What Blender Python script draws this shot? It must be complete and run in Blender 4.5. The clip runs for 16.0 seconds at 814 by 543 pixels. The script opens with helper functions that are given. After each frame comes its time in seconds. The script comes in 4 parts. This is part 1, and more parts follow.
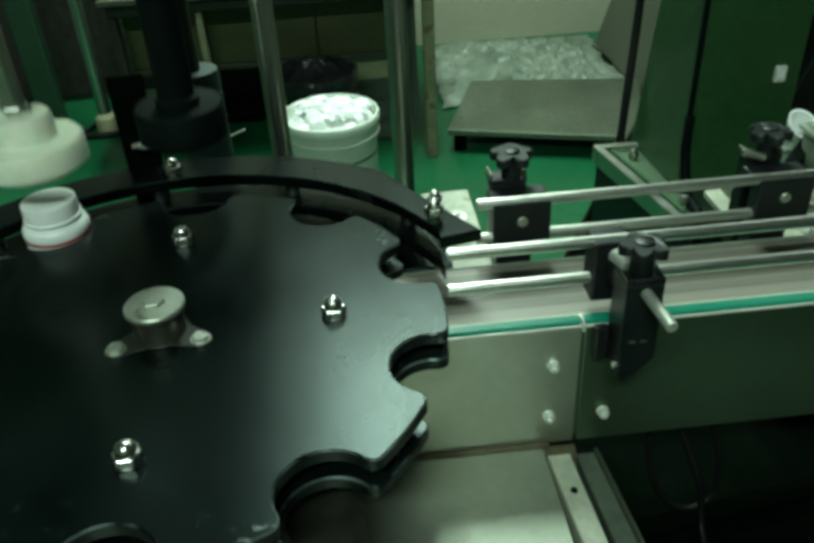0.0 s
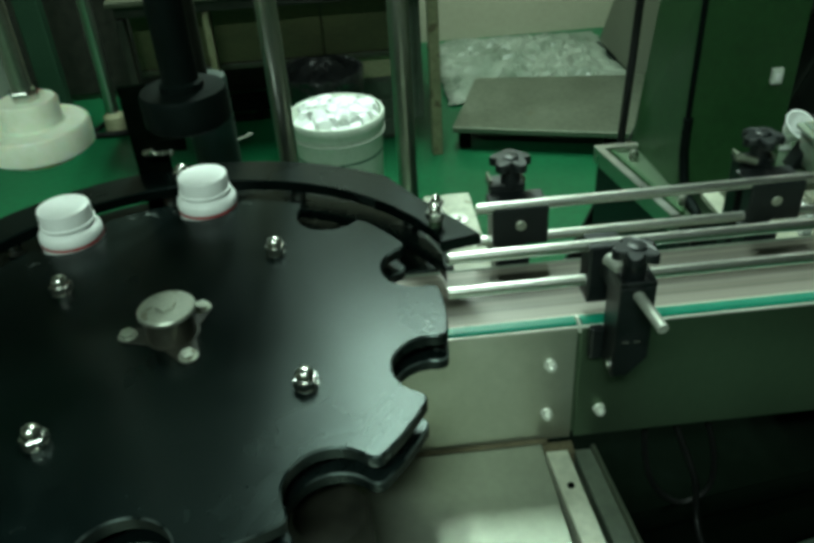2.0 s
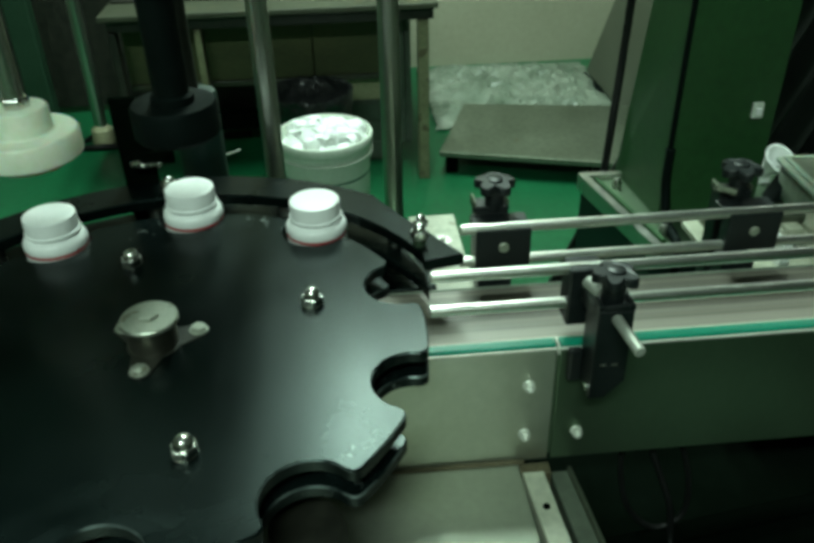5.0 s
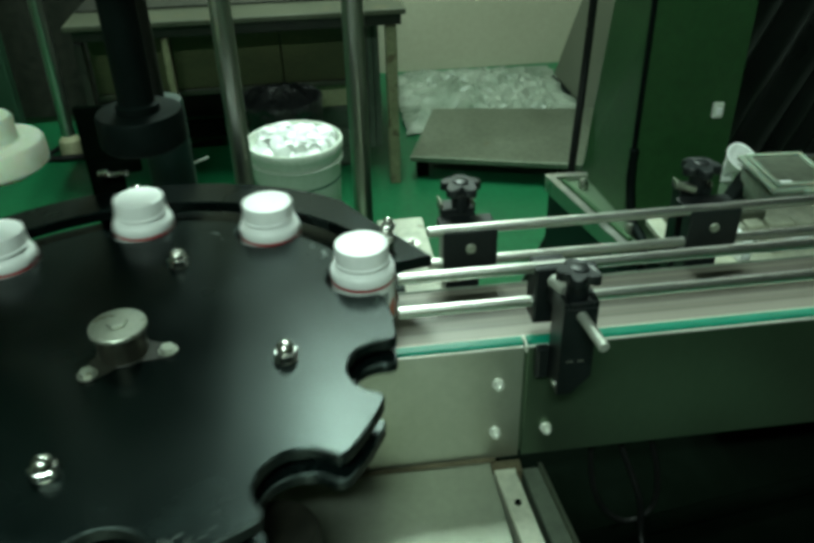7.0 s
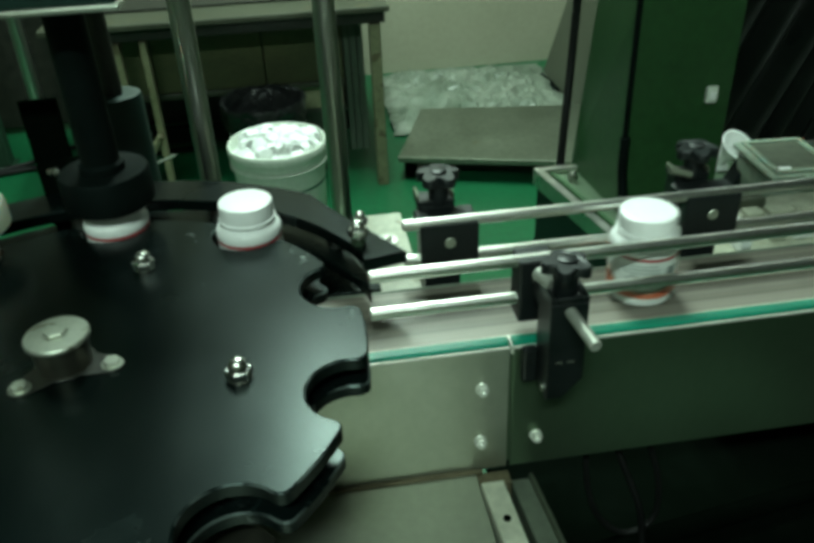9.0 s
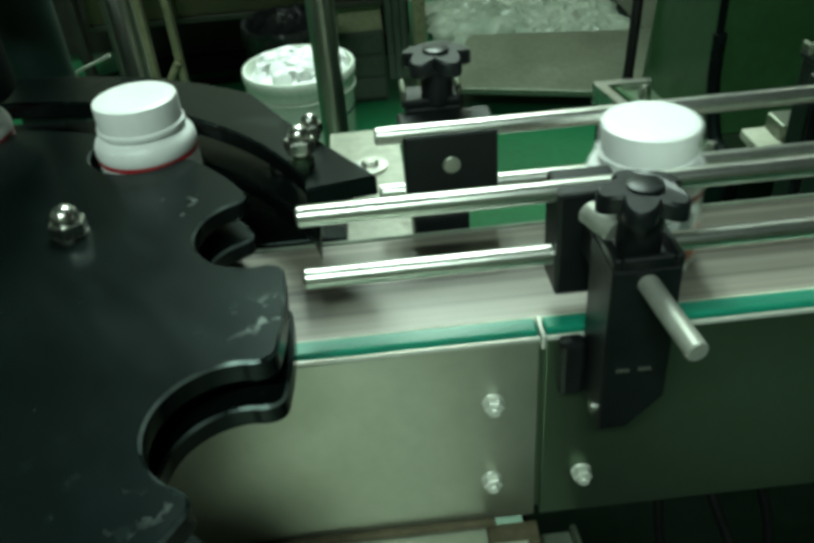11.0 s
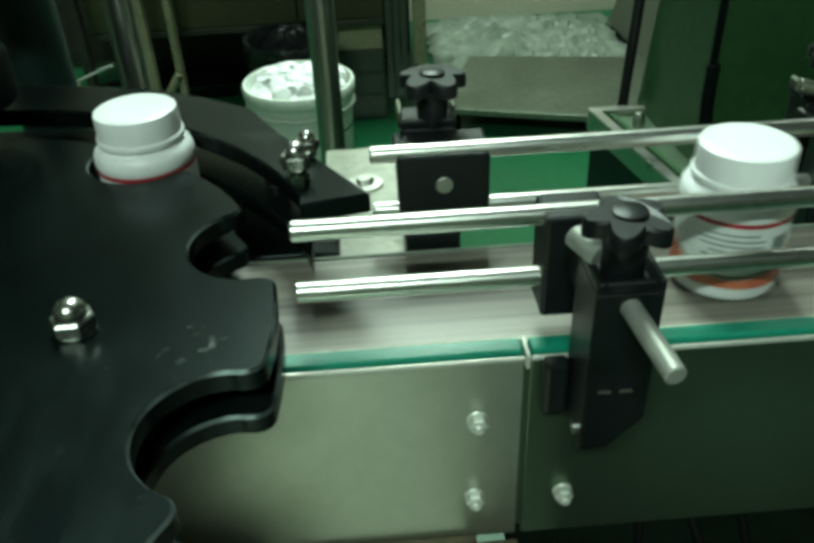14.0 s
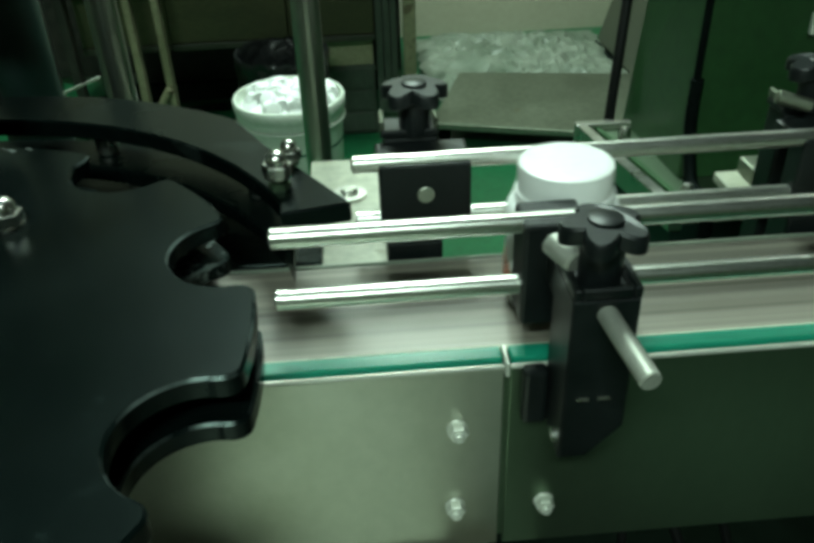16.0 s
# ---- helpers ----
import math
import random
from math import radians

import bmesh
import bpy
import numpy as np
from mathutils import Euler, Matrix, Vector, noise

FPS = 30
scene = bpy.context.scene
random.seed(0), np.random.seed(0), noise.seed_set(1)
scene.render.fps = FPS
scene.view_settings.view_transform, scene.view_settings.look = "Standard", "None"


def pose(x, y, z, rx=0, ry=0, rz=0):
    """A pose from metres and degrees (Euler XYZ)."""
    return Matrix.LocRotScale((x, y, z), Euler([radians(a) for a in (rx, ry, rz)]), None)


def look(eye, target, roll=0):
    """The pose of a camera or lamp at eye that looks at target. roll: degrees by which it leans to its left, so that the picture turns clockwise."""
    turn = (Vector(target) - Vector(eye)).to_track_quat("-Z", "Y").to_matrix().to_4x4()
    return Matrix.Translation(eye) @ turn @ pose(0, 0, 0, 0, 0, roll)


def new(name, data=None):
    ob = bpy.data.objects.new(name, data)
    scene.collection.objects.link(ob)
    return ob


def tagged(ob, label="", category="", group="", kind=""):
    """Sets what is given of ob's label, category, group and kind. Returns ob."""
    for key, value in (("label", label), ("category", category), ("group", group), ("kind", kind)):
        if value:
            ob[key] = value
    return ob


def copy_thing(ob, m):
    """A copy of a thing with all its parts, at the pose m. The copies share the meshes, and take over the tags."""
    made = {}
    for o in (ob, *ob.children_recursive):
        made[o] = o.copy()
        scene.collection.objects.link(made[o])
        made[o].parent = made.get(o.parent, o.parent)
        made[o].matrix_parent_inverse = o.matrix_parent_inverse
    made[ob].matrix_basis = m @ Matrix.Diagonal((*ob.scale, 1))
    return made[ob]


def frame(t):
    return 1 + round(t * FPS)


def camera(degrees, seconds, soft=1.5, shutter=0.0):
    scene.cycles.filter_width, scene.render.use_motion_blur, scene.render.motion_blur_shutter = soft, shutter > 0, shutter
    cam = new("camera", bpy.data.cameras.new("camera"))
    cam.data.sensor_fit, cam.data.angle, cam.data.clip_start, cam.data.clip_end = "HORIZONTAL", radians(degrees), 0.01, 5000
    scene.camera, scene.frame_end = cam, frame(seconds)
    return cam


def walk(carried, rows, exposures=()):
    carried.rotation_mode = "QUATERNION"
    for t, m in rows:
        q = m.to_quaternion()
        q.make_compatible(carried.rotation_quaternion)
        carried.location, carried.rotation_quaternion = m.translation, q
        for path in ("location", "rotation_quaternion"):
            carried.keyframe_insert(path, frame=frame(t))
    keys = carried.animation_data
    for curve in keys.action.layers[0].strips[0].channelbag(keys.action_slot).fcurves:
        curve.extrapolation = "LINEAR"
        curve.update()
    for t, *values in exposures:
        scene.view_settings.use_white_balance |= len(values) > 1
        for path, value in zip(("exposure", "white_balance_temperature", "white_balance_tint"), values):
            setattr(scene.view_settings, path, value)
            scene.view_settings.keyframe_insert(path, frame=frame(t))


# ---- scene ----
cam = camera(54.1, 16.0, soft=3.8, shutter=0.6)
LEVEL = pose(0, 0, 0.2, -3.4, 2.5, 0)
PATH = [
    (0, (0.019, 0.015, 1.042), (0.175, 1.735, 0.034), -0.7),
    (0.5, (0.018, 0.007, 1.042), (0.181, 1.721, 0.025), -0.2),
    (1, (0.014, 0.005, 1.045), (0.165, 1.711, 0.012), -0.8),
    (1.5, (0.017, 0.003, 1.054), (0.13, 1.721, 0.038), -1.6),
    (2, (0.022, -0.003, 1.061), (0.16, 1.713, 0.041), -1.2),
    (2.5, (0.023, -0.011, 1.063), (0.188, 1.714, 0.065), -1.5),
    (3, (0.019, -0.011, 1.063), (0.189, 1.71, 0.059), -0.7),
    (3.5, (0.014, -0.01, 1.06), (0.161, 1.727, 0.08), 0.8),
    (6, (0.026, -0.018, 1.061), (0.235, 1.722, 0.098), 1.0),
    (6.5, (0.025, -0.022, 1.062), (0.25, 1.72, 0.104), 0.9),
    (7, (0.027, -0.021, 1.062), (0.271, 1.719, 0.106), 0.9),
    (7.5, (0.037, -0.027, 1.064), (0.289, 1.714, 0.114), 0.3),
    (8, (0.044, -0.029, 1.062), (0.325, 1.704, 0.105), 0.4),
    (8.5, (0.048, -0.016, 1.052), (0.329, 1.725, 0.111), 0.3),
    (9, (0.053, 0.026, 1.027), (0.308, 1.77, 0.083), -0.3),
    (9.2, (0.067, 0.059, 0.999), (0.302, 1.772, -0.006), -0.1),
    (11.3, (0.134, 0.252, 0.897), (0.223, 1.946, -0.163), -2.4),
    (11.5, (0.133, 0.252, 0.897), (0.217, 1.947, -0.162), -2.3),
    (12, (0.131, 0.253, 0.898), (0.217, 1.946, -0.164), -2.1),
    (12.5, (0.137, 0.25, 0.899), (0.258, 1.949, -0.15), -1.9),
    (13, (0.138, 0.242, 0.901), (0.261, 1.944, -0.141), -1.9),
    (13.5, (0.138, 0.241, 0.902), (0.251, 1.954, -0.122), -1.5),
    (14, (0.135, 0.241, 0.901), (0.254, 1.955, -0.121), -0.2),
    (14.5, (0.135, 0.241, 0.901), (0.256, 1.99, -0.061), 1.2),
    (15, (0.136, 0.244, 0.898), (0.256, 1.992, -0.067), 0.3),
    (15.5, (0.136, 0.245, 0.896), (0.276, 1.983, -0.084), 0.5),
    (16, (0.141, 0.238, 0.898), (0.281, 1.971, -0.09), 0.2),
]
NEAR = (pose(0.2, 0.6, 0.85) @ pose(0, 0, -0.0012, 0, 0.28, -0.10) @ pose(-0.2, -0.6, -0.85)).inverted()   # settles the close part of the walk
walk(cam, [(t, (NEAR if t > 10 else Matrix()) @ LEVEL @ look(eye, target, roll)) for t, eye, target, roll in PATH], exposures=[(0, -0.36, 6500, 0), (8, -0.32, 6500, 1), (11, -0.34, 6500, 4), (16, -0.36, 6500, 4)])

# ---- light ----
world = bpy.data.worlds.new("world")
scene.world = world
world.use_nodes = True
world.node_tree.nodes["Background"].inputs[0].default_value = (0.5, 0.62, 0.52, 1)
world.node_tree.nodes["Background"].inputs[1].default_value = 0.006

# layout of the machine
WHEEL = Vector((-0.0955, 0.580, 0.865))   # centre of the star wheel, top face
STATION = 17.2                            # angle of the discharge pocket at rest
PITCH_R = 0.217                           # bottles ride at this radius
BELT = 0.8155                             # top of the chain
LANE = 0.657                              # middle of the bottle lane
HUB_PHASE = 93.4                          # angle of a flange bolt at rest
SPEED = 0.142                             # chain, metres a second
TURNS, TURN_FOR = (-1.28, 1.32, 3.96, 6.60, 9.08, 11.68, 14.27), 0.52   # when the wheel starts each turn


# ---- materials ----
def surface(name, c1, c2, rough=0.5, metal=0.0, scale=8.0, stretch=(1, 1, 1), bump=0.05, fine=90.0, spread=0.12, wear=None, wear_at=0.62, spec=0.5, sss=0.0, grain=0.35):
    m = bpy.data.materials.new(name)
    m.use_nodes = True
    nt = m.node_tree
    b = nt.nodes["Principled BSDF"]
    tc = nt.nodes.new("ShaderNodeTexCoord")
    mp = nt.nodes.new("ShaderNodeMapping")
    mp.inputs["Scale"].default_value = stretch
    nt.links.new(tc.outputs["Object"], mp.inputs["Vector"])
    big = nt.nodes.new("ShaderNodeTexNoise")
    big.inputs["Scale"].default_value, big.inputs["Detail"].default_value = scale, 6
    small = nt.nodes.new("ShaderNodeTexNoise")
    small.inputs["Scale"].default_value, small.inputs["Detail"].default_value = fine, 4
    for n in (big, small):
        nt.links.new(mp.outputs[0], n.inputs["Vector"])
    ramp = nt.nodes.new("ShaderNodeValToRGB")
    ramp.color_ramp.elements[0].position, ramp.color_ramp.elements[1].position = 0.32, 0.68
    ramp.color_ramp.elements[0].color, ramp.color_ramp.elements[1].color = (*c1, 1), (*c2, 1)
    nt.links.new(big.outputs["Fac"], ramp.inputs[0])
    col = ramp.outputs[0]
    over = nt.nodes.new("ShaderNodeMix")
    over.data_type, over.blend_type = "RGBA", "OVERLAY"
    over.inputs[0].default_value = grain
    nt.links.new(col, over.inputs[6])
    nt.links.new(small.outputs["Fac"], over.inputs[7])
    col = over.outputs[2]
    if wear:
        spots = nt.nodes.new("ShaderNodeTexNoise")
        spots.inputs["Scale"].default_value, spots.inputs["Detail"].default_value = scale * 2.3, 8
        nt.links.new(tc.outputs["Object"], spots.inputs["Vector"])
        cut = nt.nodes.new("ShaderNodeMapRange")
        cut.inputs[1].default_value, cut.inputs[2].default_value = wear_at, wear_at + 0.06
        nt.links.new(spots.outputs["Fac"], cut.inputs[0])
        mix = nt.nodes.new("ShaderNodeMix")
        mix.data_type = "RGBA"
        nt.links.new(cut.outputs[0], mix.inputs[0])
        nt.links.new(col, mix.inputs[6])
        mix.inputs[7].default_value = (*wear, 1)
        col = mix.outputs[2]
    nt.links.new(col, b.inputs["Base Color"])
    rr = nt.nodes.new("ShaderNodeMapRange")
    rr.inputs[3].default_value, rr.inputs[4].default_value = max(0.03, rough - spread), min(1, rough + spread)
    nt.links.new(big.outputs["Fac"], rr.inputs[0])
    nt.links.new(rr.outputs[0], b.inputs["Roughness"])
    b.inputs["Metallic"].default_value = metal
    b.inputs["Specular IOR Level"].default_value = spec
    if sss:
        b.inputs["Subsurface Weight"].default_value, b.inputs["Subsurface Scale"].default_value = sss, 0.01
    if bump:
        bp = nt.nodes.new("ShaderNodeBump")
        bp.inputs["Strength"].default_value, bp.inputs["Distance"].default_value = bump, 0.002
        nt.links.new(small.outputs["Fac"], bp.inputs["Height"])
        nt.links.new(bp.outputs[0], b.inputs["Normal"])
    return m


M = {
    "floor": surface("green_epoxy", (0.006, 0.080, 0.029), (0.010, 0.112, 0.042), 0.42, 0, 1.6, bump=0.05, fine=40, wear=(0.03, 0.10, 0.05), wear_at=0.66),
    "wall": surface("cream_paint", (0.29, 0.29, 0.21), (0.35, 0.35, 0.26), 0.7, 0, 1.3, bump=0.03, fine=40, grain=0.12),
    # cream darkened for the unseen walls, so they bounce and reflect less light
    "dim_wall": surface("dimmed_cream_paint", (0.11, 0.125, 0.08), (0.15, 0.165, 0.11), 0.7, 0, 1.1, bump=0.1, fine=50),
    "ceiling": surface("ceiling_panel", (0.03, 0.034, 0.03), (0.04, 0.044, 0.04), 0.8, 0, 2),
    "black_plate": surface("black_polymer", (0.0008, 0.0022, 0.0019), (0.0022, 0.0046, 0.0042), 0.27, 0, 9, bump=0.015, fine=160, spread=0.07, wear=(0.009, 0.013, 0.012), wear_at=0.64, spec=0.15),
    "black": surface("black_plastic", (0.0045, 0.0065, 0.0068), (0.009, 0.012, 0.0125), 0.40, 0, 30, bump=0.08, fine=300, spec=0.35),
    "rubber": surface("black_rubber", (0.0016, 0.0034, 0.0030), (0.0034, 0.0060, 0.0054), 0.6, 0, 25, bump=0.08, fine=300, spec=0.10),
    "steel": surface("brushed_steel", (0.50, 0.50, 0.47), (0.60, 0.60, 0.56), 0.30, 1.0, 5, (0.25, 6, 6), bump=0.03, fine=120),
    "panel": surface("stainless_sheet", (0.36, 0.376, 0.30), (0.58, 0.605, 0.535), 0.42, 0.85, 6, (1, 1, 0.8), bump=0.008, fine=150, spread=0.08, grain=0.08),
    # darker copy of the stainless sheet, a green reflection put into its colour
    "panel_green_cast": surface("stainless_sheet_green_cast", (0.130, 0.190, 0.122), (0.185, 0.255, 0.172), 0.36, 0.85, 3, (1, 1, 0.6), bump=0.008, fine=150, grain=0.08),
    "chrome": surface("chrome", (0.62, 0.63, 0.58), (0.70, 0.71, 0.66), 0.30, 1.0, 20, bump=0.0, fine=200, spread=0.02),
    "nut": surface("nut_steel", (0.60, 0.60, 0.56), (0.72, 0.72, 0.67), 0.27, 1.0, 60, bump=0.02, fine=400, spread=0.06),
    "post": surface("steel_post", (0.48, 0.50, 0.46), (0.58, 0.60, 0.55), 0.30, 1.0, 12, (6, 6, 0.4), bump=0.02, fine=120, spread=0.06),
    "nylon": surface("nylon", (0.72, 0.76, 0.62), (0.80, 0.84, 0.70), 0.42, 0, 20, bump=0.04, fine=150, sss=0.3),
    "white": surface("white_plastic", (0.85, 0.86, 0.85), (0.90, 0.91, 0.90), 0.34, 0, 30, bump=0.02, fine=250),
    "red": surface("red_print", (0.36, 0.015, 0.025), (0.44, 0.025, 0.035), 0.4, 0, 60, bump=0),
    "orange": surface("orange_print", (0.55, 0.13, 0.07), (0.62, 0.19, 0.11), 0.4, 0, 60, bump=0),
    "ink": surface("grey_print", (0.16, 0.19, 0.18), (0.24, 0.27, 0.25), 0.5, 0, 60, bump=0),
    "label": surface("label_paper", (0.68, 0.70, 0.68), (0.76, 0.78, 0.76), 0.4, 0, 40, bump=0.01),
    "chain": surface("chain_plastic", (0.034, 0.027, 0.017), (0.27, 0.25, 0.21), 0.38, 0.1, 8, (0.05, 11, 1), bump=0.04, fine=60),
    "chain_under": surface("track_dark", (0.03, 0.03, 0.025), (0.06, 0.055, 0.045), 0.6, 0, 12),
    "teal": surface("green_wear_strip", (0.012, 0.25, 0.16), (0.02, 0.31, 0.20), 0.36, 0, 14, (0.4, 4, 4), bump=0.03),
    "teal_dark": surface("dark_green_sheet", (0.0018, 0.017, 0.013), (0.003, 0.024, 0.018), 0.5, 0, 8),
    "green_paint": surface("green_machine_paint", (0.016, 0.058, 0.017), (0.024, 0.076, 0.024), 0.42, 0.0, 3, bump=0.04, fine=80),
    "dark_green": surface("dark_grey_green_paint", (0.004, 0.017, 0.012), (0.007, 0.024, 0.017), 0.5, 0, 6, bump=0.04, spec=0.25),
    "cream_bar": surface("cream_painted_bar", (0.40, 0.41, 0.32), (0.50, 0.51, 0.41), 0.5, 0, 9, bump=0.08, fine=120, wear=(0.22, 0.20, 0.13), wear_at=0.63),
    "old_paint": surface("chipped_cream_paint", (0.12, 0.125, 0.065), (0.19, 0.19, 0.11), 0.6, 0, 9, bump=0.2, fine=70, wear=(0.08, 0.07, 0.035), wear_at=0.56),
    "board": surface("stained_board", (0.042, 0.048, 0.018), (0.078, 0.084, 0.034), 0.65, 0, 3, (1, 1, 3), bump=0.1, fine=40),
    "beige": surface("beige_card", (0.34, 0.33, 0.20), (0.42, 0.40, 0.26), 0.7, 0, 4, bump=0.08),
    "galv": surface("galvanised_sheet", (0.16, 0.178, 0.135), (0.21, 0.23, 0.178), 0.45, 0.85, 5, bump=0.05, fine=60, wear=(0.18, 0.18, 0.12), wear_at=0.66),
    "housing": surface("grey_green_sheet", (0.09, 0.10, 0.07), (0.12, 0.13, 0.095), 0.55, 0.1, 2.5, bump=0.04),
    # near black without gloss: dark parts, and the shade below conveyor and bench
    "dark_gap": surface("near_black_matte", (0.0012, 0.0024, 0.0014), (0.003, 0.0048, 0.0034), 0.9, 0.0, 6, spec=0.0),
    "pail": surface("pail_plastic", (0.60, 0.65, 0.57), (0.68, 0.72, 0.64), 0.42, 0, 8, bump=0.02),
    "pail_band": surface("pail_green_band", (0.01, 0.10, 0.06), (0.02, 0.13, 0.08), 0.5, 0, 8, bump=0),
    "bag": surface("black_bag", (0.005, 0.006, 0.006), (0.014, 0.015, 0.015), 0.22, 0, 14, bump=0.9, fine=26),
    "film": surface("crumpled_film", (0.10, 0.13, 0.095), (0.22, 0.245, 0.20), 0.42, 0, 8, bump=0.25, fine=25),
    "frosted": surface("frosted_polythene", (0.22, 0.27, 0.21), (0.29, 0.34, 0.27), 0.30, 0, 14, bump=0.03, fine=90, sss=0.15),
    "cloth": surface("grey_cloth", (0.10, 0.14, 0.11), (0.15, 0.20, 0.165), 0.85, 0, 18, bump=0.3, fine=220, spec=0.1),
    "sheeting": surface("black_polythene", (0.006, 0.009, 0.007), (0.014, 0.018, 0.015), 0.30, 0, 6, bump=0.1, fine=40),
    "track_pale": surface("grey_green_plastic", (0.16, 0.19, 0.15), (0.21, 0.24, 0.19), 0.5, 0, 12),
    # pale steel, brighter than the sheet so that highlights sit in the colour
    "edge": surface("pale_highlight_steel", (0.66, 0.68, 0.61), (0.76, 0.78, 0.70), 0.38, 0.3, 20, bump=0.02),
    "deck": surface("dull_deck_sheet", (0.27, 0.287, 0.235), (0.40, 0.422, 0.358), 0.46, 0.8, 6, bump=0.03, fine=120, spread=0.06, wear=(0.15, 0.145, 0.095), wear_at=0.62, grain=0.12),
    "grime": surface("brown_grime", (0.06, 0.05, 0.025), (0.14, 0.12, 0.07), 0.8, 0, 40, bump=0.4, fine=200),
    "cabinet": surface("pale_cabinet_paint", (0.27, 0.32, 0.26), (0.33, 0.38, 0.31), 0.5, 0, 2, bump=0.03),
    "cable": surface("cable_sheath", (0.003, 0.0035, 0.0035), (0.006, 0.0065, 0.006), 0.55, 0, 40, spec=0.25),
    "galv_pale": surface("dull_zinc", (0.30, 0.31, 0.27), (0.42, 0.43, 0.38), 0.42, 0.35, 40, bump=0.05, fine=220, grain=0.2),
    # hub side: reflection of the black plate put into a dark brownish tone
    "hub_steel": surface("dark_reflection_steel", (0.10, 0.098, 0.078), (0.18, 0.176, 0.145), 0.42, 0.9, 18, bump=0.03, fine=200, grain=0.2),
    "hub_top": surface("dull_turned_steel", (0.40, 0.42, 0.36), (0.52, 0.54, 0.47), 0.42, 0.8, 30, bump=0.05, fine=260, wear=(0.25, 0.25, 0.19), wear_at=0.60, grain=0.2),
    "angle_paint": surface("dark_angle_paint", (0.07, 0.088, 0.066), (0.15, 0.172, 0.132), 0.5, 0.2, 14, bump=0.05, fine=120),
    "bench_top": surface("worn_bench_laminate", (0.030, 0.034, 0.020), (0.056, 0.060, 0.038), 0.5, 0, 5, bump=0.05, fine=60, wear=(0.06, 0.055, 0.03), wear_at=0.60),
    "grey_slat": surface("grey_slat_paint", (0.050, 0.068, 0.050), (0.080, 0.10, 0.076), 0.6, 0, 7, (1, 1, 0.4), bump=0.06),
    "post_green": surface("dull_green_post_paint", (0.010, 0.034, 0.017), (0.016, 0.046, 0.024), 0.5, 0, 6, bump=0.05),
    "pad_pale": surface("pale_pad_plastic", (0.30, 0.31, 0.23), (0.46, 0.47, 0.37), 0.5, 0, 22, bump=0.05),
    "olive": surface("olive_print", (0.20, 0.20, 0.13), (0.28, 0.28, 0.19), 0.5, 0, 60, bump=0),
    # dark brown for drum, rod, flange and mat, and for shade round the bench
    "drum": surface("dark_brown_tone", (0.006, 0.007, 0.005), (0.020, 0.020, 0.014), 0.5, 0, 30, bump=0.2, fine=120),
}


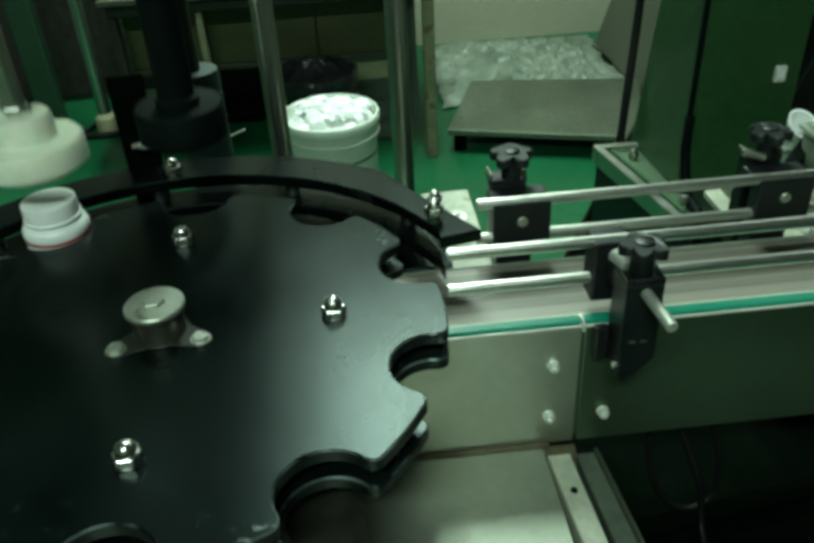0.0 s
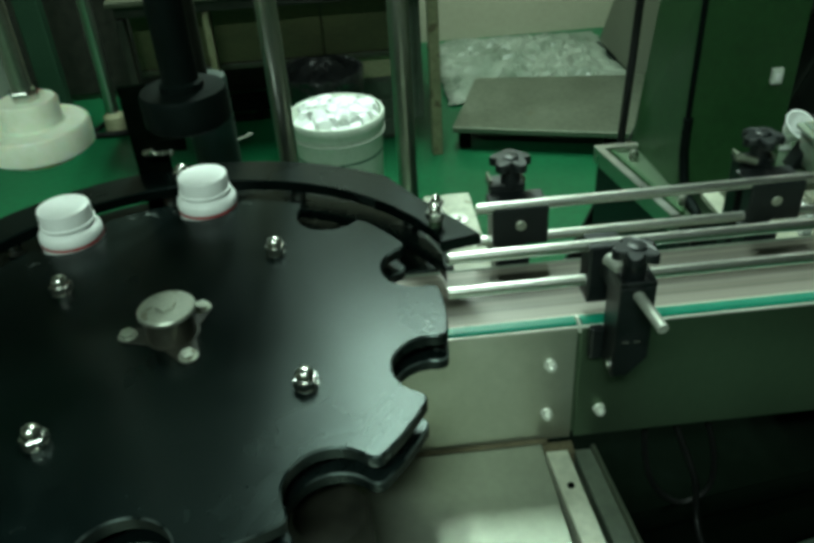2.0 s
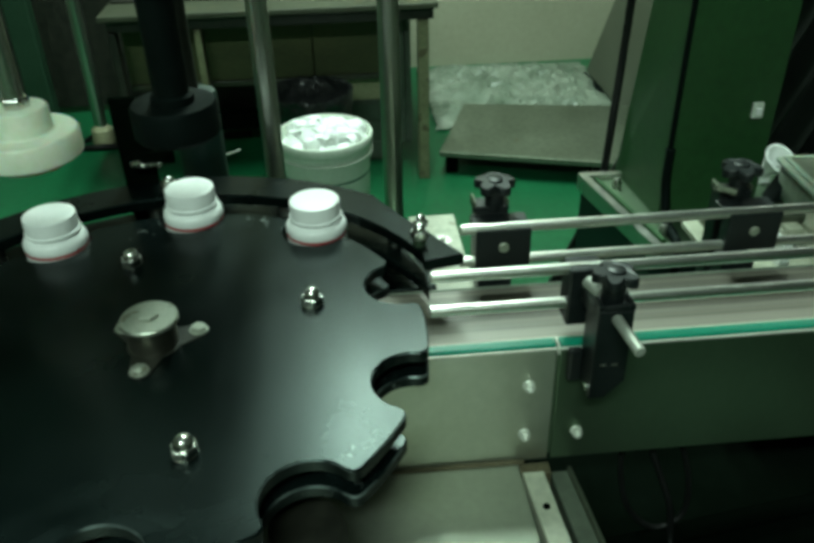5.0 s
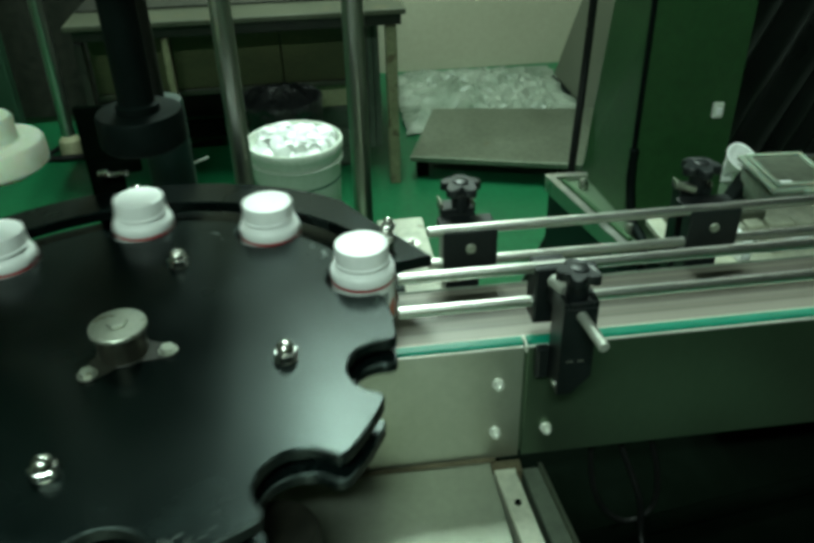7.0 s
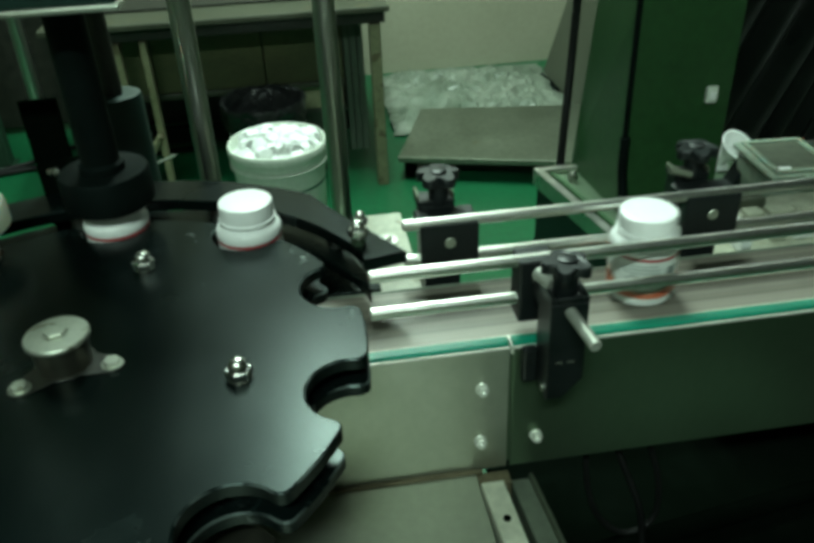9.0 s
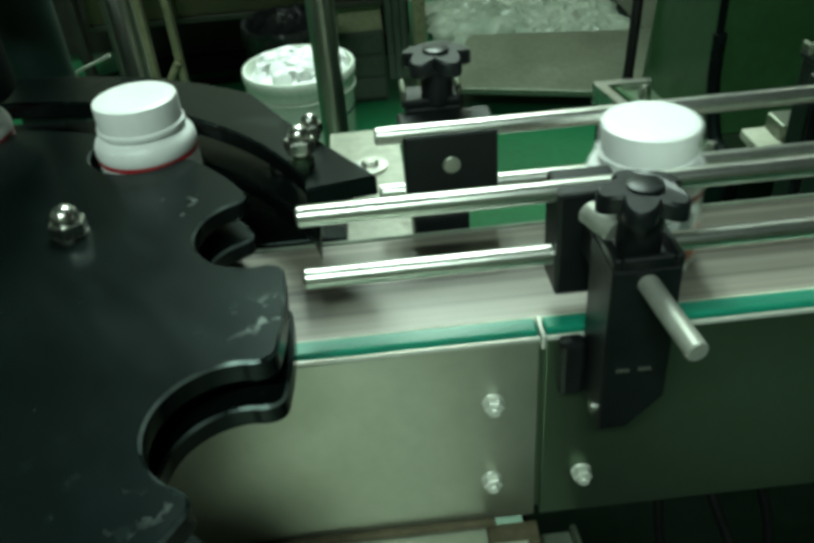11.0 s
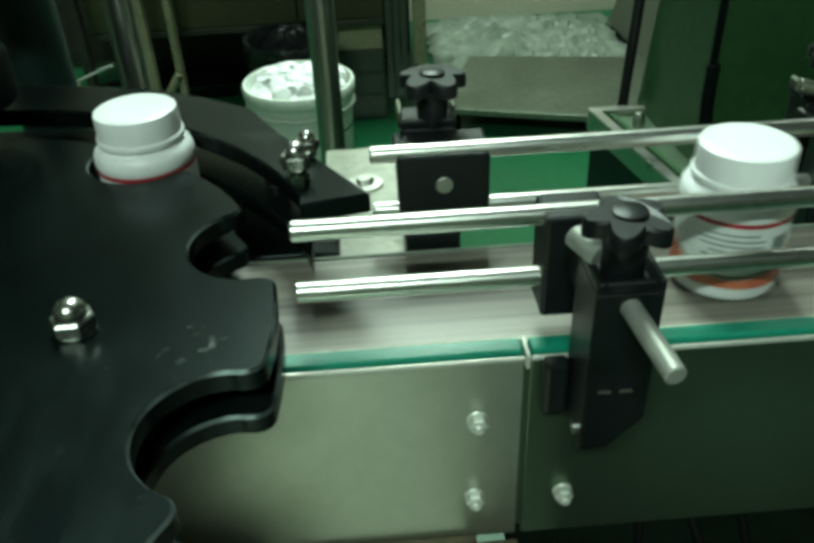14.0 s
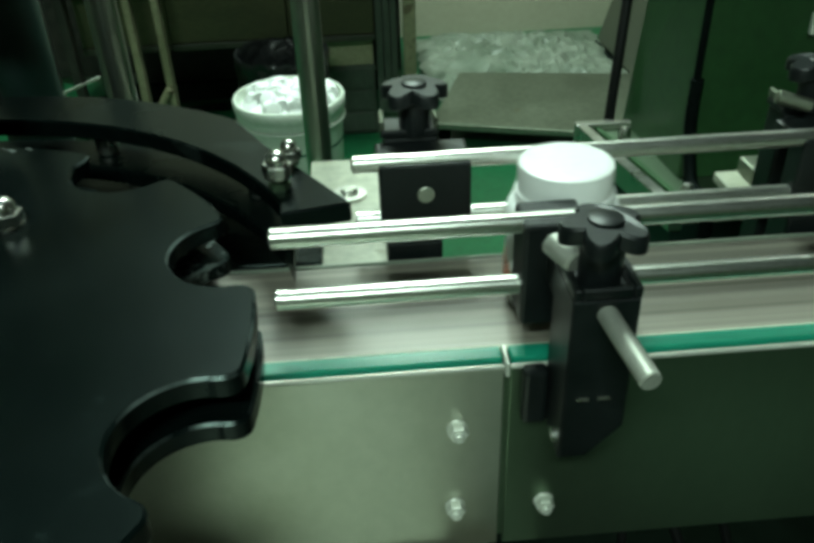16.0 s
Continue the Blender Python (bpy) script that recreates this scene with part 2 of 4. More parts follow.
def worn_sheen_rim(m, r0, r1):
    """Scuffs and pale specks that thicken towards the rim of a turning plate, rubbed edges, and some sheen put into the
    colour.
    """
    nt = m.node_tree
    b = nt.nodes["Principled BSDF"]
    col = b.inputs["Base Color"].links[0].from_socket
    tc = nt.nodes.new("ShaderNodeTexCoord")
    sep = nt.nodes.new("ShaderNodeSeparateXYZ")
    nt.links.new(tc.outputs["Object"], sep.inputs[0])
    flat = nt.nodes.new("ShaderNodeCombineXYZ")
    nt.links.new(sep.outputs[0], flat.inputs[0])
    nt.links.new(sep.outputs[1], flat.inputs[1])
    far = nt.nodes.new("ShaderNodeVectorMath")
    far.operation = "LENGTH"
    nt.links.new(flat.outputs[0], far.inputs[0])

    def ranged(sock, a, z, lo=0.0, hi=1.0):
        n = nt.nodes.new("ShaderNodeMapRange")
        n.inputs[1].default_value, n.inputs[2].default_value, n.inputs[3].default_value, n.inputs[4].default_value = a, z, lo, hi
        nt.links.new(sock, n.inputs[0])
        return n.outputs[0]

    def op(kind, a, c):
        n = nt.nodes.new("ShaderNodeMath")
        n.operation = kind
        for k, v in ((0, a), (1, c)):
            if isinstance(v, float):
                n.inputs[k].default_value = v
            else:
                nt.links.new(v, n.inputs[k])
        return n.outputs[0]

    def speck(scale, lo, hi, stretch=(1, 1, 1)):
        mp = nt.nodes.new("ShaderNodeMapping")
        mp.inputs["Scale"].default_value = stretch
        nt.links.new(tc.outputs["Object"], mp.inputs["Vector"])
        n = nt.nodes.new("ShaderNodeTexNoise")
        n.inputs["Scale"].default_value, n.inputs["Detail"].default_value = scale, 7
        nt.links.new(mp.outputs[0], n.inputs["Vector"])
        return ranged(n.outputs["Fac"], lo, hi)

    def mixed(fac, base, tone):
        n = nt.nodes.new("ShaderNodeMix")
        n.data_type = "RGBA"
        nt.links.new(fac, n.inputs[0])
        nt.links.new(base, n.inputs[6])
        n.inputs[7].default_value = (*tone, 1)
        return n.outputs[2]
    rim = ranged(far.outputs["Value"], r0, r1)
    # broad paling outwards: mottled wear, and part of the plate's sheen as colour
    col = mixed(op("MULTIPLY", rim, speck(14, 0.28, 0.74)), col, (0.0036, 0.0072, 0.0072))
    col = mixed(op("MULTIPLY", rim, speck(90, 0.60, 0.76)), col, (0.009, 0.0145, 0.014))
    col = mixed(op("MULTIPLY", ranged(far.outputs["Value"], 0.170, 0.205), op("MULTIPLY", speck(130, 0.56, 0.66), speck(13, 0.60, 0.68))), col, (0.17, 0.19, 0.18))
    col = mixed(speck(170, 0.74, 0.78), col, (0.06, 0.07, 0.065))
    col = mixed(op("MULTIPLY", rim, op("MULTIPLY", speck(7, 0.50, 0.68), speck(60, 0.40, 0.75, (1, 0.25, 1)))), col, (0.020, 0.028, 0.027))
    up, low = sep.outputs[2], op("ADD", sep.outputs[2], 0.0255)
    edge = op("MAXIMUM", op("MULTIPLY", ranged(up, -0.0019, -0.0012), ranged(up, -0.0002, -0.00002, 1.0, 0.0)),
              op("MULTIPLY", ranged(low, -0.0019, -0.0012), ranged(low, -0.0002, -0.00002, 1.0, 0.0)))
    col = mixed(op("MULTIPLY", edge, speck(34, 0.42, 0.66)), col, (0.10, 0.12, 0.115))
    nt.links.new(col, b.inputs["Base Color"])


M["wheel_plate"] = surface("worn_black_polymer", (0.0008, 0.0022, 0.0019), (0.0020, 0.0044, 0.0040), 0.25, 0, 9, bump=0.02, fine=160, spread=0.08, spec=0.19)
for k in ("wheel_plate", "black_plate", "rubber"):
    M[k].node_tree.nodes["Principled BSDF"].inputs["Specular Tint"].default_value = (0.80, 1.0, 0.97, 1)
worn_sheen_rim(M["wheel_plate"], 0.08, 0.225)
for n in M["bag"].node_tree.nodes:
    if n.type == "BUMP":
        n.inputs["Distance"].default_value = 0.015
lamp_glow = bpy.data.materials.new("tube_glow")
lamp_glow.use_nodes = True
lg = lamp_glow.node_tree.nodes["Principled BSDF"]
lg.inputs["Emission Color"].default_value, lg.inputs["Emission Strength"].default_value = (0.93, 1.0, 0.90, 1), 9.0


# ---- mesh helpers ----
def part(name, bm, material, parent=None, label="", at=None, smooth=False):
    me = bpy.data.meshes.new(name)
    bmesh.ops.recalc_face_normals(bm, faces=bm.faces)
    bm.to_mesh(me)
    bm.free()
    me.materials.append(M[material])
    if smooth:
        for f in me.polygons:
            f.use_smooth = True
        me.set_sharp_from_angle(angle=radians(38))
    ob = new(name, me)
    if parent:
        ob.parent = parent
    if at:
        ob.location = at
    return tagged(ob, label)


def thing(name, at, label, category, group="", kind=""):
    ob = new(name)
    ob.empty_display_size = 0.05
    ob.location = at
    return tagged(ob, label, category, group, kind)


def box(lo, hi, bevel=0.0, seg=2, bm=None):
    bm = bm or bmesh.new()
    lo, hi = Vector(lo), Vector(hi)
    made = bmesh.ops.create_cube(bm, size=1, matrix=Matrix.Translation((lo + hi) / 2) @ Matrix.Diagonal((*(hi - lo), 1)))
    if bevel:
        es = {e for v in made["verts"] for e in v.link_edges}
        bmesh.ops.bevel(bm, geom=list(es), offset=bevel, segments=seg, affect="EDGES", profile=0.5)
    return bm


def lathe(profile, seg=40, bm=None, at=(0, 0, 0), turn=0.0):
    """A closed solid of revolution round z from (radius, height) pairs; radius 0 closes an end."""
    bm = bm or bmesh.new()
    rings = []
    for r, z in profile:
        if r < 1e-6:
            rings.append([bm.verts.new((at[0], at[1], at[2] + z))])
        else:
            rings.append([bm.verts.new((at[0] + r * math.cos(turn + math.tau * k / seg), at[1] + r * math.sin(turn + math.tau * k / seg), at[2] + z)) for k in range(seg)])
    for a, b in zip(rings, rings[1:]):
        for k in range(seg):
            q = [a[k % len(a)], a[(k + 1) % len(a)], b[(k + 1) % len(b)], b[k % len(b)]]
            q = list(dict.fromkeys(q))
            if len(q) > 2:
                bm.faces.new(q)
    return bm


def rod(a, b, r, seg=20, bevel=0.0, bm=None):
    a, b = Vector(a), Vector(b)
    d = b - a
    L = d.length
    bv = bevel or r * 0.15
    tmp = lathe([(0, 0), (r - bv, 0), (r, bv), (r, L - bv), (r - bv, L), (0, L)], seg)
    tmp.transform(Matrix.Translation(a) @ d.to_track_quat("Z", "Y").to_matrix().to_4x4())
    if bm is None:
        return tmp
    me = bpy.data.meshes.new("tmp")
    tmp.to_mesh(me)
    tmp.free()
    bm.from_mesh(me)
    bpy.data.meshes.remove(me)
    return bm


def prism(outline, z0, z1, bevel=0.0):
    """An upright slab of that outline, its upper and lower edges chamfered."""
    n = len(outline)
    P = [Vector(p) for p in outline]
    area = sum(P[k].x * P[(k + 1) % n].y - P[(k + 1) % n].x * P[k].y for k in range(n))
    sign = 1 if area > 0 else -1
    inner = []
    for k in range(n):
        d = (P[(k + 1) % n] - P[k]).normalized() + (P[k] - P[k - 1]).normalized()
        d = d.normalized() if d.length > 1e-9 else Vector((0, 0))
        inner.append(P[k] + Vector((-d.y, d.x)) * sign * bevel)
    bm = bmesh.new()
    levels = [(inner, z0), (P, z0 + bevel), (P, z1 - bevel), (inner, z1)] if bevel else [(P, z0), (P, z1)]
    rings = [[bm.verts.new((p.x, p.y, z)) for p in ring] for ring, z in levels]
    for a, b in zip(rings, rings[1:]):
        for k in range(n):
            bm.faces.new((a[k], a[(k + 1) % n], b[(k + 1) % n], b[k]))
    bm.faces.new(rings[0][::-1])
    bm.faces.new(rings[-1])
    return bm


def tube(points, r, seg=10, steps=8):
    """A smooth round cable through the points."""
    P = [Vector(p) for p in points]
    P = [P[0] * 2 - P[1]] + P + [P[-1] * 2 - P[-2]]
    line = []
    for i in range(1, len(P) - 2):
        for k in range(steps):
            t = k / steps
            a, b, c, d = P[i - 1:i + 3]
            line.append(0.5 * ((2 * b) + (c - a) * t + (2 * a - 5 * b + 4 * c - d) * t * t + (3 * b - a - 3 * c + d) * t ** 3))
    line.append(P[-2])
    bm = bmesh.new()
    rings = []
    for i, p in enumerate(line):
        d = (line[min(i + 1, len(line) - 1)] - line[max(i - 1, 0)]).normalized()
        q = d.to_track_quat("Z", "Y")
        rings.append([bm.verts.new(p + q @ Vector((r * math.cos(math.tau * k / seg), r * math.sin(math.tau * k / seg), 0))) for k in range(seg)])
    for a, b in zip(rings, rings[1:]):
        for k in range(seg):
            bm.faces.new((a[k], a[(k + 1) % seg], b[(k + 1) % seg], b[k]))
    bm.faces.new(rings[0][::-1])
    bm.faces.new(rings[-1])
    return bm


def polar(r, deg):
    return (r * math.cos(radians(deg)), r * math.sin(radians(deg)))


# ---- the room ----
X0, X1, Y0, Y1, TOP = -3.4, 4.4, -3.0, 3.85, 3.0
part("floor", box((X0, Y0, -0.1), (X1, Y1, 0)), "floor")
tagged(bpy.data.objects["floor"], "glossy green epoxy workshop floor", "floor", kind="structure")
# south, east and west walls are unseen; their dim tone is put in
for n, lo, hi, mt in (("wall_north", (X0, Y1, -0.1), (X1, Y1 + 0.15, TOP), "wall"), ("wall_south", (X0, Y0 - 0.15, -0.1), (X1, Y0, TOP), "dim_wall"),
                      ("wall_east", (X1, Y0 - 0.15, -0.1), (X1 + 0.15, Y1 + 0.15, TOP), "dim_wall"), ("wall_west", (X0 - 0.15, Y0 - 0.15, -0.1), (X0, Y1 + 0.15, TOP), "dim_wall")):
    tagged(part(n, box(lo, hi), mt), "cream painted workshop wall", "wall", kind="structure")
tagged(part("ceiling", box((X0 - 0.15, Y0 - 0.15, TOP), (X1 + 0.15, Y1 + 0.15, TOP + 0.1)), "ceiling"), "dark grey ceiling panels", "ceiling", kind="structure")


def ceiling_light(x, y, power, length=1.2, turn=0.0):
    t = thing("ceiling_light", (x, y, TOP), "white twin-tube ceiling light fixture", "ceiling light", "ceiling lights")
    part("housing", box((-length / 2 - 0.03, -0.09, -0.06), (length / 2 + 0.03, 0.09, 0), 0.008), "white", t)
    for dy in (-0.045, 0.045):
        o = part("tube", rod((-length / 2, dy, -0.085), (length / 2, dy, -0.085), 0.014), "white", t)
        o.data.materials[0] = lamp_glow
    li = bpy.data.lights.new("fluorescent_light", "AREA")
    li.shape, li.size, li.size_y, li.energy, li.color = "RECTANGLE", length, 0.16, power, (0.77, 1.0, 0.89)
    ob = new("fluorescent_light", li)
    ob.location = (x, y, TOP - 0.105)
    ob.rotation_euler = t.rotation_euler = (0, 0, turn)


ceiling_light(0.06, 2.35, 68, 1.5, math.pi / 2)
ceiling_light(0.42, 2.35, 68, 1.5, math.pi / 2)
ceiling_light(-0.40, -1.2, 78)
ceiling_light(1.9, 2.6, 4)


# ---- conveyor ----
def conveyor():
    t = thing("conveyor", (0, 0, 0), "stainless steel slat chain conveyor with green wear strips", "conveyor")
    xa, xj, xb = -2.95, 0.2440, 3.75
    # right of the joint the dimmer, greener reflection is in the sheet's colour
    for lo, hi, mt in ((xa, xj - 0.0015, "panel"), (xj + 0.0015, xb, "panel_green_cast")):
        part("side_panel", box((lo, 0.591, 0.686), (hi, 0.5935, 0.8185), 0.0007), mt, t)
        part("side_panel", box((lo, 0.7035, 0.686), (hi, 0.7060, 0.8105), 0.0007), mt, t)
        # the highlight along the fold is put into this strip's pale colour
        part("top_flange", box((lo, 0.5897, 0.8190), (hi, 0.5922, 0.8212), 0.0006), "edge", t, "folded upper edge, pale to stand for its highlight")
    for a, b in ((xa, 0.2422), (0.2462, xb)):
        part("wear_strip", box((a, 0.5946, 0.8176), (b, 0.6052, 0.8222), 0.0012), "teal", t, "green plastic wear strip")
    part("wear_strip", box((xa, 0.6995, 0.810), (xb, 0.7020, 0.8165), 0.0008), "track_pale", t, "pale plastic chain guide")
    part("wear_strip", box((xa, 0.6048, 0.8115), (xb, 0.6115, 0.8180), 0.001), "cream_bar", t, "pale plastic chain guide")
    part("track", box((xa, 0.600, 0.765), (xb, 0.702, 0.798), 0.002), "chain_under", t)
    part("joint_cover", box((0.2428, 0.5890, 0.8145), (0.2450, 0.6056, 0.8228), 0.0006), "edge", t)
    part("joint_plate", box((0.229, 0.5940, 0.690), (0.259, 0.5965, 0.812), 0.0005), "panel_green_cast", t)
    for x, z in ((0.219, 0.781), (0.218, 0.722), (0.268, 0.7205)):
        bm = rod((x, 0.5915, z), (x, 0.5898, z), 0.0058, 20)
        rod((x, 0.5900, z), (x, 0.5845, z), 0.0054, 6, bm=bm)
        rod((x, 0.5848, z), (x, 0.5815, z), 0.0031, 14, 0.0009, bm)
        part("bolt", bm, "edge", t, "dull bright steel bolt", smooth=True)
    for x in (-2.7, -1.3, 1.3, 3.4):
        for y in (0.61, 0.685):
            part("leg", box((x - 0.02, y - 0.012, 0.0), (x + 0.02, y + 0.012, 0.7), 0.003), "panel_green_cast", t)
    for x in (xa + 0.03, xb - 0.03):
        part("end_roller", rod((x, 0.61, 0.78), (x, 0.71, 0.78), 0.03), "steel", t, smooth=True)
    return t


conveyor()


def conveyor_chain():
    t = thing("conveyor_chain", (0, 0, 0), "worn grey-brown slat top chain moving along the conveyor", "chain")
    bm = box((-0.01905, 0.6125, BELT - 0.005), (0.01905, 0.6985, BELT))
    me = None
    for k in range(104):
        if me is None:
            o = part("slat", bm, "chain", t, at=(0, 0, 0))
            me = o.data
        else:
            o = new("slat", me)
            o.parent = t
        o.location = (-2.75 + 0.0381 * k, 0, 0)
    return t


chain = conveyor_chain()


def guide_rail(x0, x1, y, z, r=0.0052):
    t = thing("guide_rail", (x0, y, z), "polished round steel bottle guide rail", "guide rail", "bottle guide rails")
    part("bar", rod((0, 0, 0), (x1 - x0, 0, 0), r, 24, 0.0007), "chrome", t, smooth=True)
    part("end_plug", rod((-0.0006, 0, 0), (0.0006, 0, 0), r * 0.72, 20), "steel", t, "turned end face", smooth=True)
    return t


guide_rail(0.133, 2.6, 0.6185, 0.8855)
guide_rail(0.132, 2.6, 0.6165, 0.8515)
guide_rail(0.173, 2.6, 0.7115, 0.8770)
guide_rail(0.173, 2.6, 0.7125, 0.8400)


def star_knob(parent, at, r=0.0205, lobes=5, turn=0.0):
    out = []
    n = lobes * 12
    for k in range(n):
        a = math.tau * k / n
        w = 0.5 + 0.5 * math.cos(lobes * a)
        out.append(((r * (0.66 + 0.34 * w ** 0.55)) * math.cos(a + turn), (r * (0.66 + 0.34 * w ** 0.55)) * math.sin(a + turn)))
    bm = prism(out, 0.0022, 0.0090, 0.0012)
    for v in bm.verts:
        d = math.hypot(v.co.x, v.co.y)
        v.co.z += (0.0040 if v.co.z > 0.004 else 0.002) - 0.0042 * (d / r) ** 2
    lathe([(0, 0.0085), (0.0078, 0.0095), (0.0076, 0.0122), (0.0068, 0.0127), (0, 0.0127)], 28, bm)
    lathe([(0, -0.020), (0.0094, -0.020), (0.0100, 0.0), (0.0100, 0.004), (0, 0.004)], 24, bm)
    k = part("star_knob", bm, "black", parent, "black plastic star knob", at=at, smooth=True)
    return k


def rail_clamp(x, side, dz=0.0, turn=0.3):
    """A black clamp that grips two guide rails; side -1 stands before the lane, +1 behind it."""
    if side < 0:
        t = thing("rail_clamp", (x, 0.591, 0.8025), "black plastic rail clamp with star knob bolted on the conveyor side", "clamp", "rail clamps")
        part("grip_block", box((-0.0215, 0.016, 0.030), (0.0090, 0.042, 0.0870), 0.002), "black", t)
        part("bridge", box((-0.0100, -0.0033, 0.056), (0.0120, 0.018, 0.0790), 0.002), "black", t)
        front_view = [(-0.0115, 0.0795), (-0.0115, -0.0115), (0.0020, -0.0115), (0.0180, 0.0065), (0.0180, 0.0795)]
        bm = prism(front_view, 0.0035, 0.036, 0.0012)
        bm.transform(Matrix(((1, 0, 0, 0), (0, 0, -1, 0), (0, 1, 0, 0), (0, 0, 0, 1))))
        part("body", bm, "black", t)
        for lo, hi in (((-0.0115, -0.036), (-0.0078, -0.0035)), ((0.0143, -0.036), (0.0180, -0.0035)), ((-0.0076, -0.036), (0.0141, -0.0325)), ((-0.0076, -0.0075), (0.0141, -0.0035))):
            part("rim", box((*lo, 0.0797), (*hi, 0.0855), 0.0009, 1), "black", t)
        ring = lathe([(0.0022, -0.001), (0.0036, -0.001), (0.0036, 0.001), (0.0022, 0.001), (0.0022, -0.001)], 20)
        ring.transform(Matrix.Translation((-0.0118, -0.026, -0.005)) @ Euler((0, math.pi / 2, 0)).to_matrix().to_4x4())
        part("eyelet", ring, "nut", t, "small steel eyelet")
        part("mount_plate", box((-0.0240, -0.012, -0.0115), (-0.0117, -0.0030, 0.022), 0.0025), "black", t)
        part("cross_pin", rod((-0.0150, -0.006, 0.0920), (-0.0070, -0.020, 0.0890), 0.0054), "galv_pale", t, "worn steel pin", smooth=True)
        part("pin", rod((0.0035, -0.034, 0.0725), (0.0095, -0.0760, 0.0690), 0.0047), "galv_pale", t, "dull steel pin with a chamfered end", smooth=True)
        star_knob(t, (0.0035, -0.020, 0.0985), 0.0192, 5, turn)
        for dx in (-0.006, 0.004):
            part("screw", rod((dx, -0.0362, 0.0255), (dx + 0.006, -0.0362, 0.0255), 0.0009, 8), "nut", t)
    else:
        t = thing("rail_clamp", (x, 0.7245, 0.80), "black plastic rail clamp with star knob behind the rails", "clamp", "rail clamps")
        part("grip_block", box((-0.027, -0.020, 0.036), (0.027, -0.002, 0.078), 0.002), "black", t)
        part("top_lip", box((-0.028, -0.0015, 0.0665), (0.028, 0.018, 0.0765), 0.002), "black", t)
        part("body", box((-0.022, 0.0185, -0.03), (0.012, 0.040, 0.078), 0.002), "black", t)
        part("stem_post", box((-0.024, -0.0180, -0.06), (0.010, 0.006, 0.025), 0.002), "black", t)
        part("saddle", box((-0.024, 0.0182, 0.0782), (0.012, 0.040, 0.0830), 0.001, 1), "black", t)
        for lo, hi in ((-0.024, -0.021), (0.009, 0.012)):
            part("fork_tine", box((lo, 0.0185, 0.0830), (hi, 0.040, 0.0890), 0.001, 1), "galv", t)
        part("screw", rod((0.0, -0.0215, 0.0585), (0.0, -0.0195, 0.0585), 0.0052, 20), "panel", t, "round steel screw head")
        if x > 0.4:
            part("pin", rod((-0.010, 0.012, 0.086), (-0.030, 0.018, 0.091), 0.0044), "galv", t, smooth=True)
        star_knob(t, (-0.002, 0.026, 0.0985), 0.0212, 5, turn)
    return t


rail_clamp(0.2740, -1, turn=0.55)
rail_clamp(0.2150, 1, turn=0.2)
rail_clamp(0.4665, 1, turn=0.9)


# ---- capping turret ----
def acorn_nut(name, parent, at, s=1.0):
    bm = lathe([(0, 0), (0.0106 * s, 0), (0.0106 * s, 0.0012 * s), (0, 0.0012 * s)], 24)
    lathe([(0, 0.0014 * s), (0.0104 * s, 0.0014 * s), (0.0114 * s, 0.0022 * s), (0.0114 * s, 0.0086 * s), (0.0102 * s, 0.0096 * s), (0, 0.0096 * s)], 6, bm)
    lathe([(0.0082 * s, 0.0094 * s), (0.0082 * s, 0.0118 * s), (0.0073 * s, 0.0152 * s), (0.0050 * s, 0.0177 * s), (0.0022 * s, 0.0189 * s), (0, 0.0191 * s)], 24, bm)
    return part(name, bm, "nut", parent, "domed steel nut", at=at, smooth=True)


def star_outline(tip=0.2215, pocket=0.0325, n=10, phase=STATION + 0.5):
    """Ten round pockets with well-rounded tips between them."""
    out = []

    def bend(p, q, r, back):
        p, q, r = Vector(p), Vector(q), Vector(r)
        us = [k / 12 for k in range(13)]
        curve = [tuple((1 - u) ** 2 * p + 2 * u * (1 - u) * q + u * u * r) for u in us]
        return curve[::-1] if back else curve

    for k in range(n):
        mid = phase + 36 * k
        c = Vector(polar(PITCH_R - 0.0015, mid))
        lip = [tuple(c + Vector(polar(pocket, mid + q * 108))) for q in (-1, 1)]
        out += bend(polar(tip, mid - 11.0), polar(tip, mid - 8.4), lip[0], False)
        out += [tuple(c + Vector(polar(pocket, mid - 108 - q * (144 / 44)))) for q in range(1, 44)]
        out += bend(polar(tip, mid + 11.0), polar(tip, mid + 8.4), lip[1], True)
        out += [polar(tip, mid + 14.5), polar(tip, mid + 18), polar(tip, mid + 21.5)]
    return out


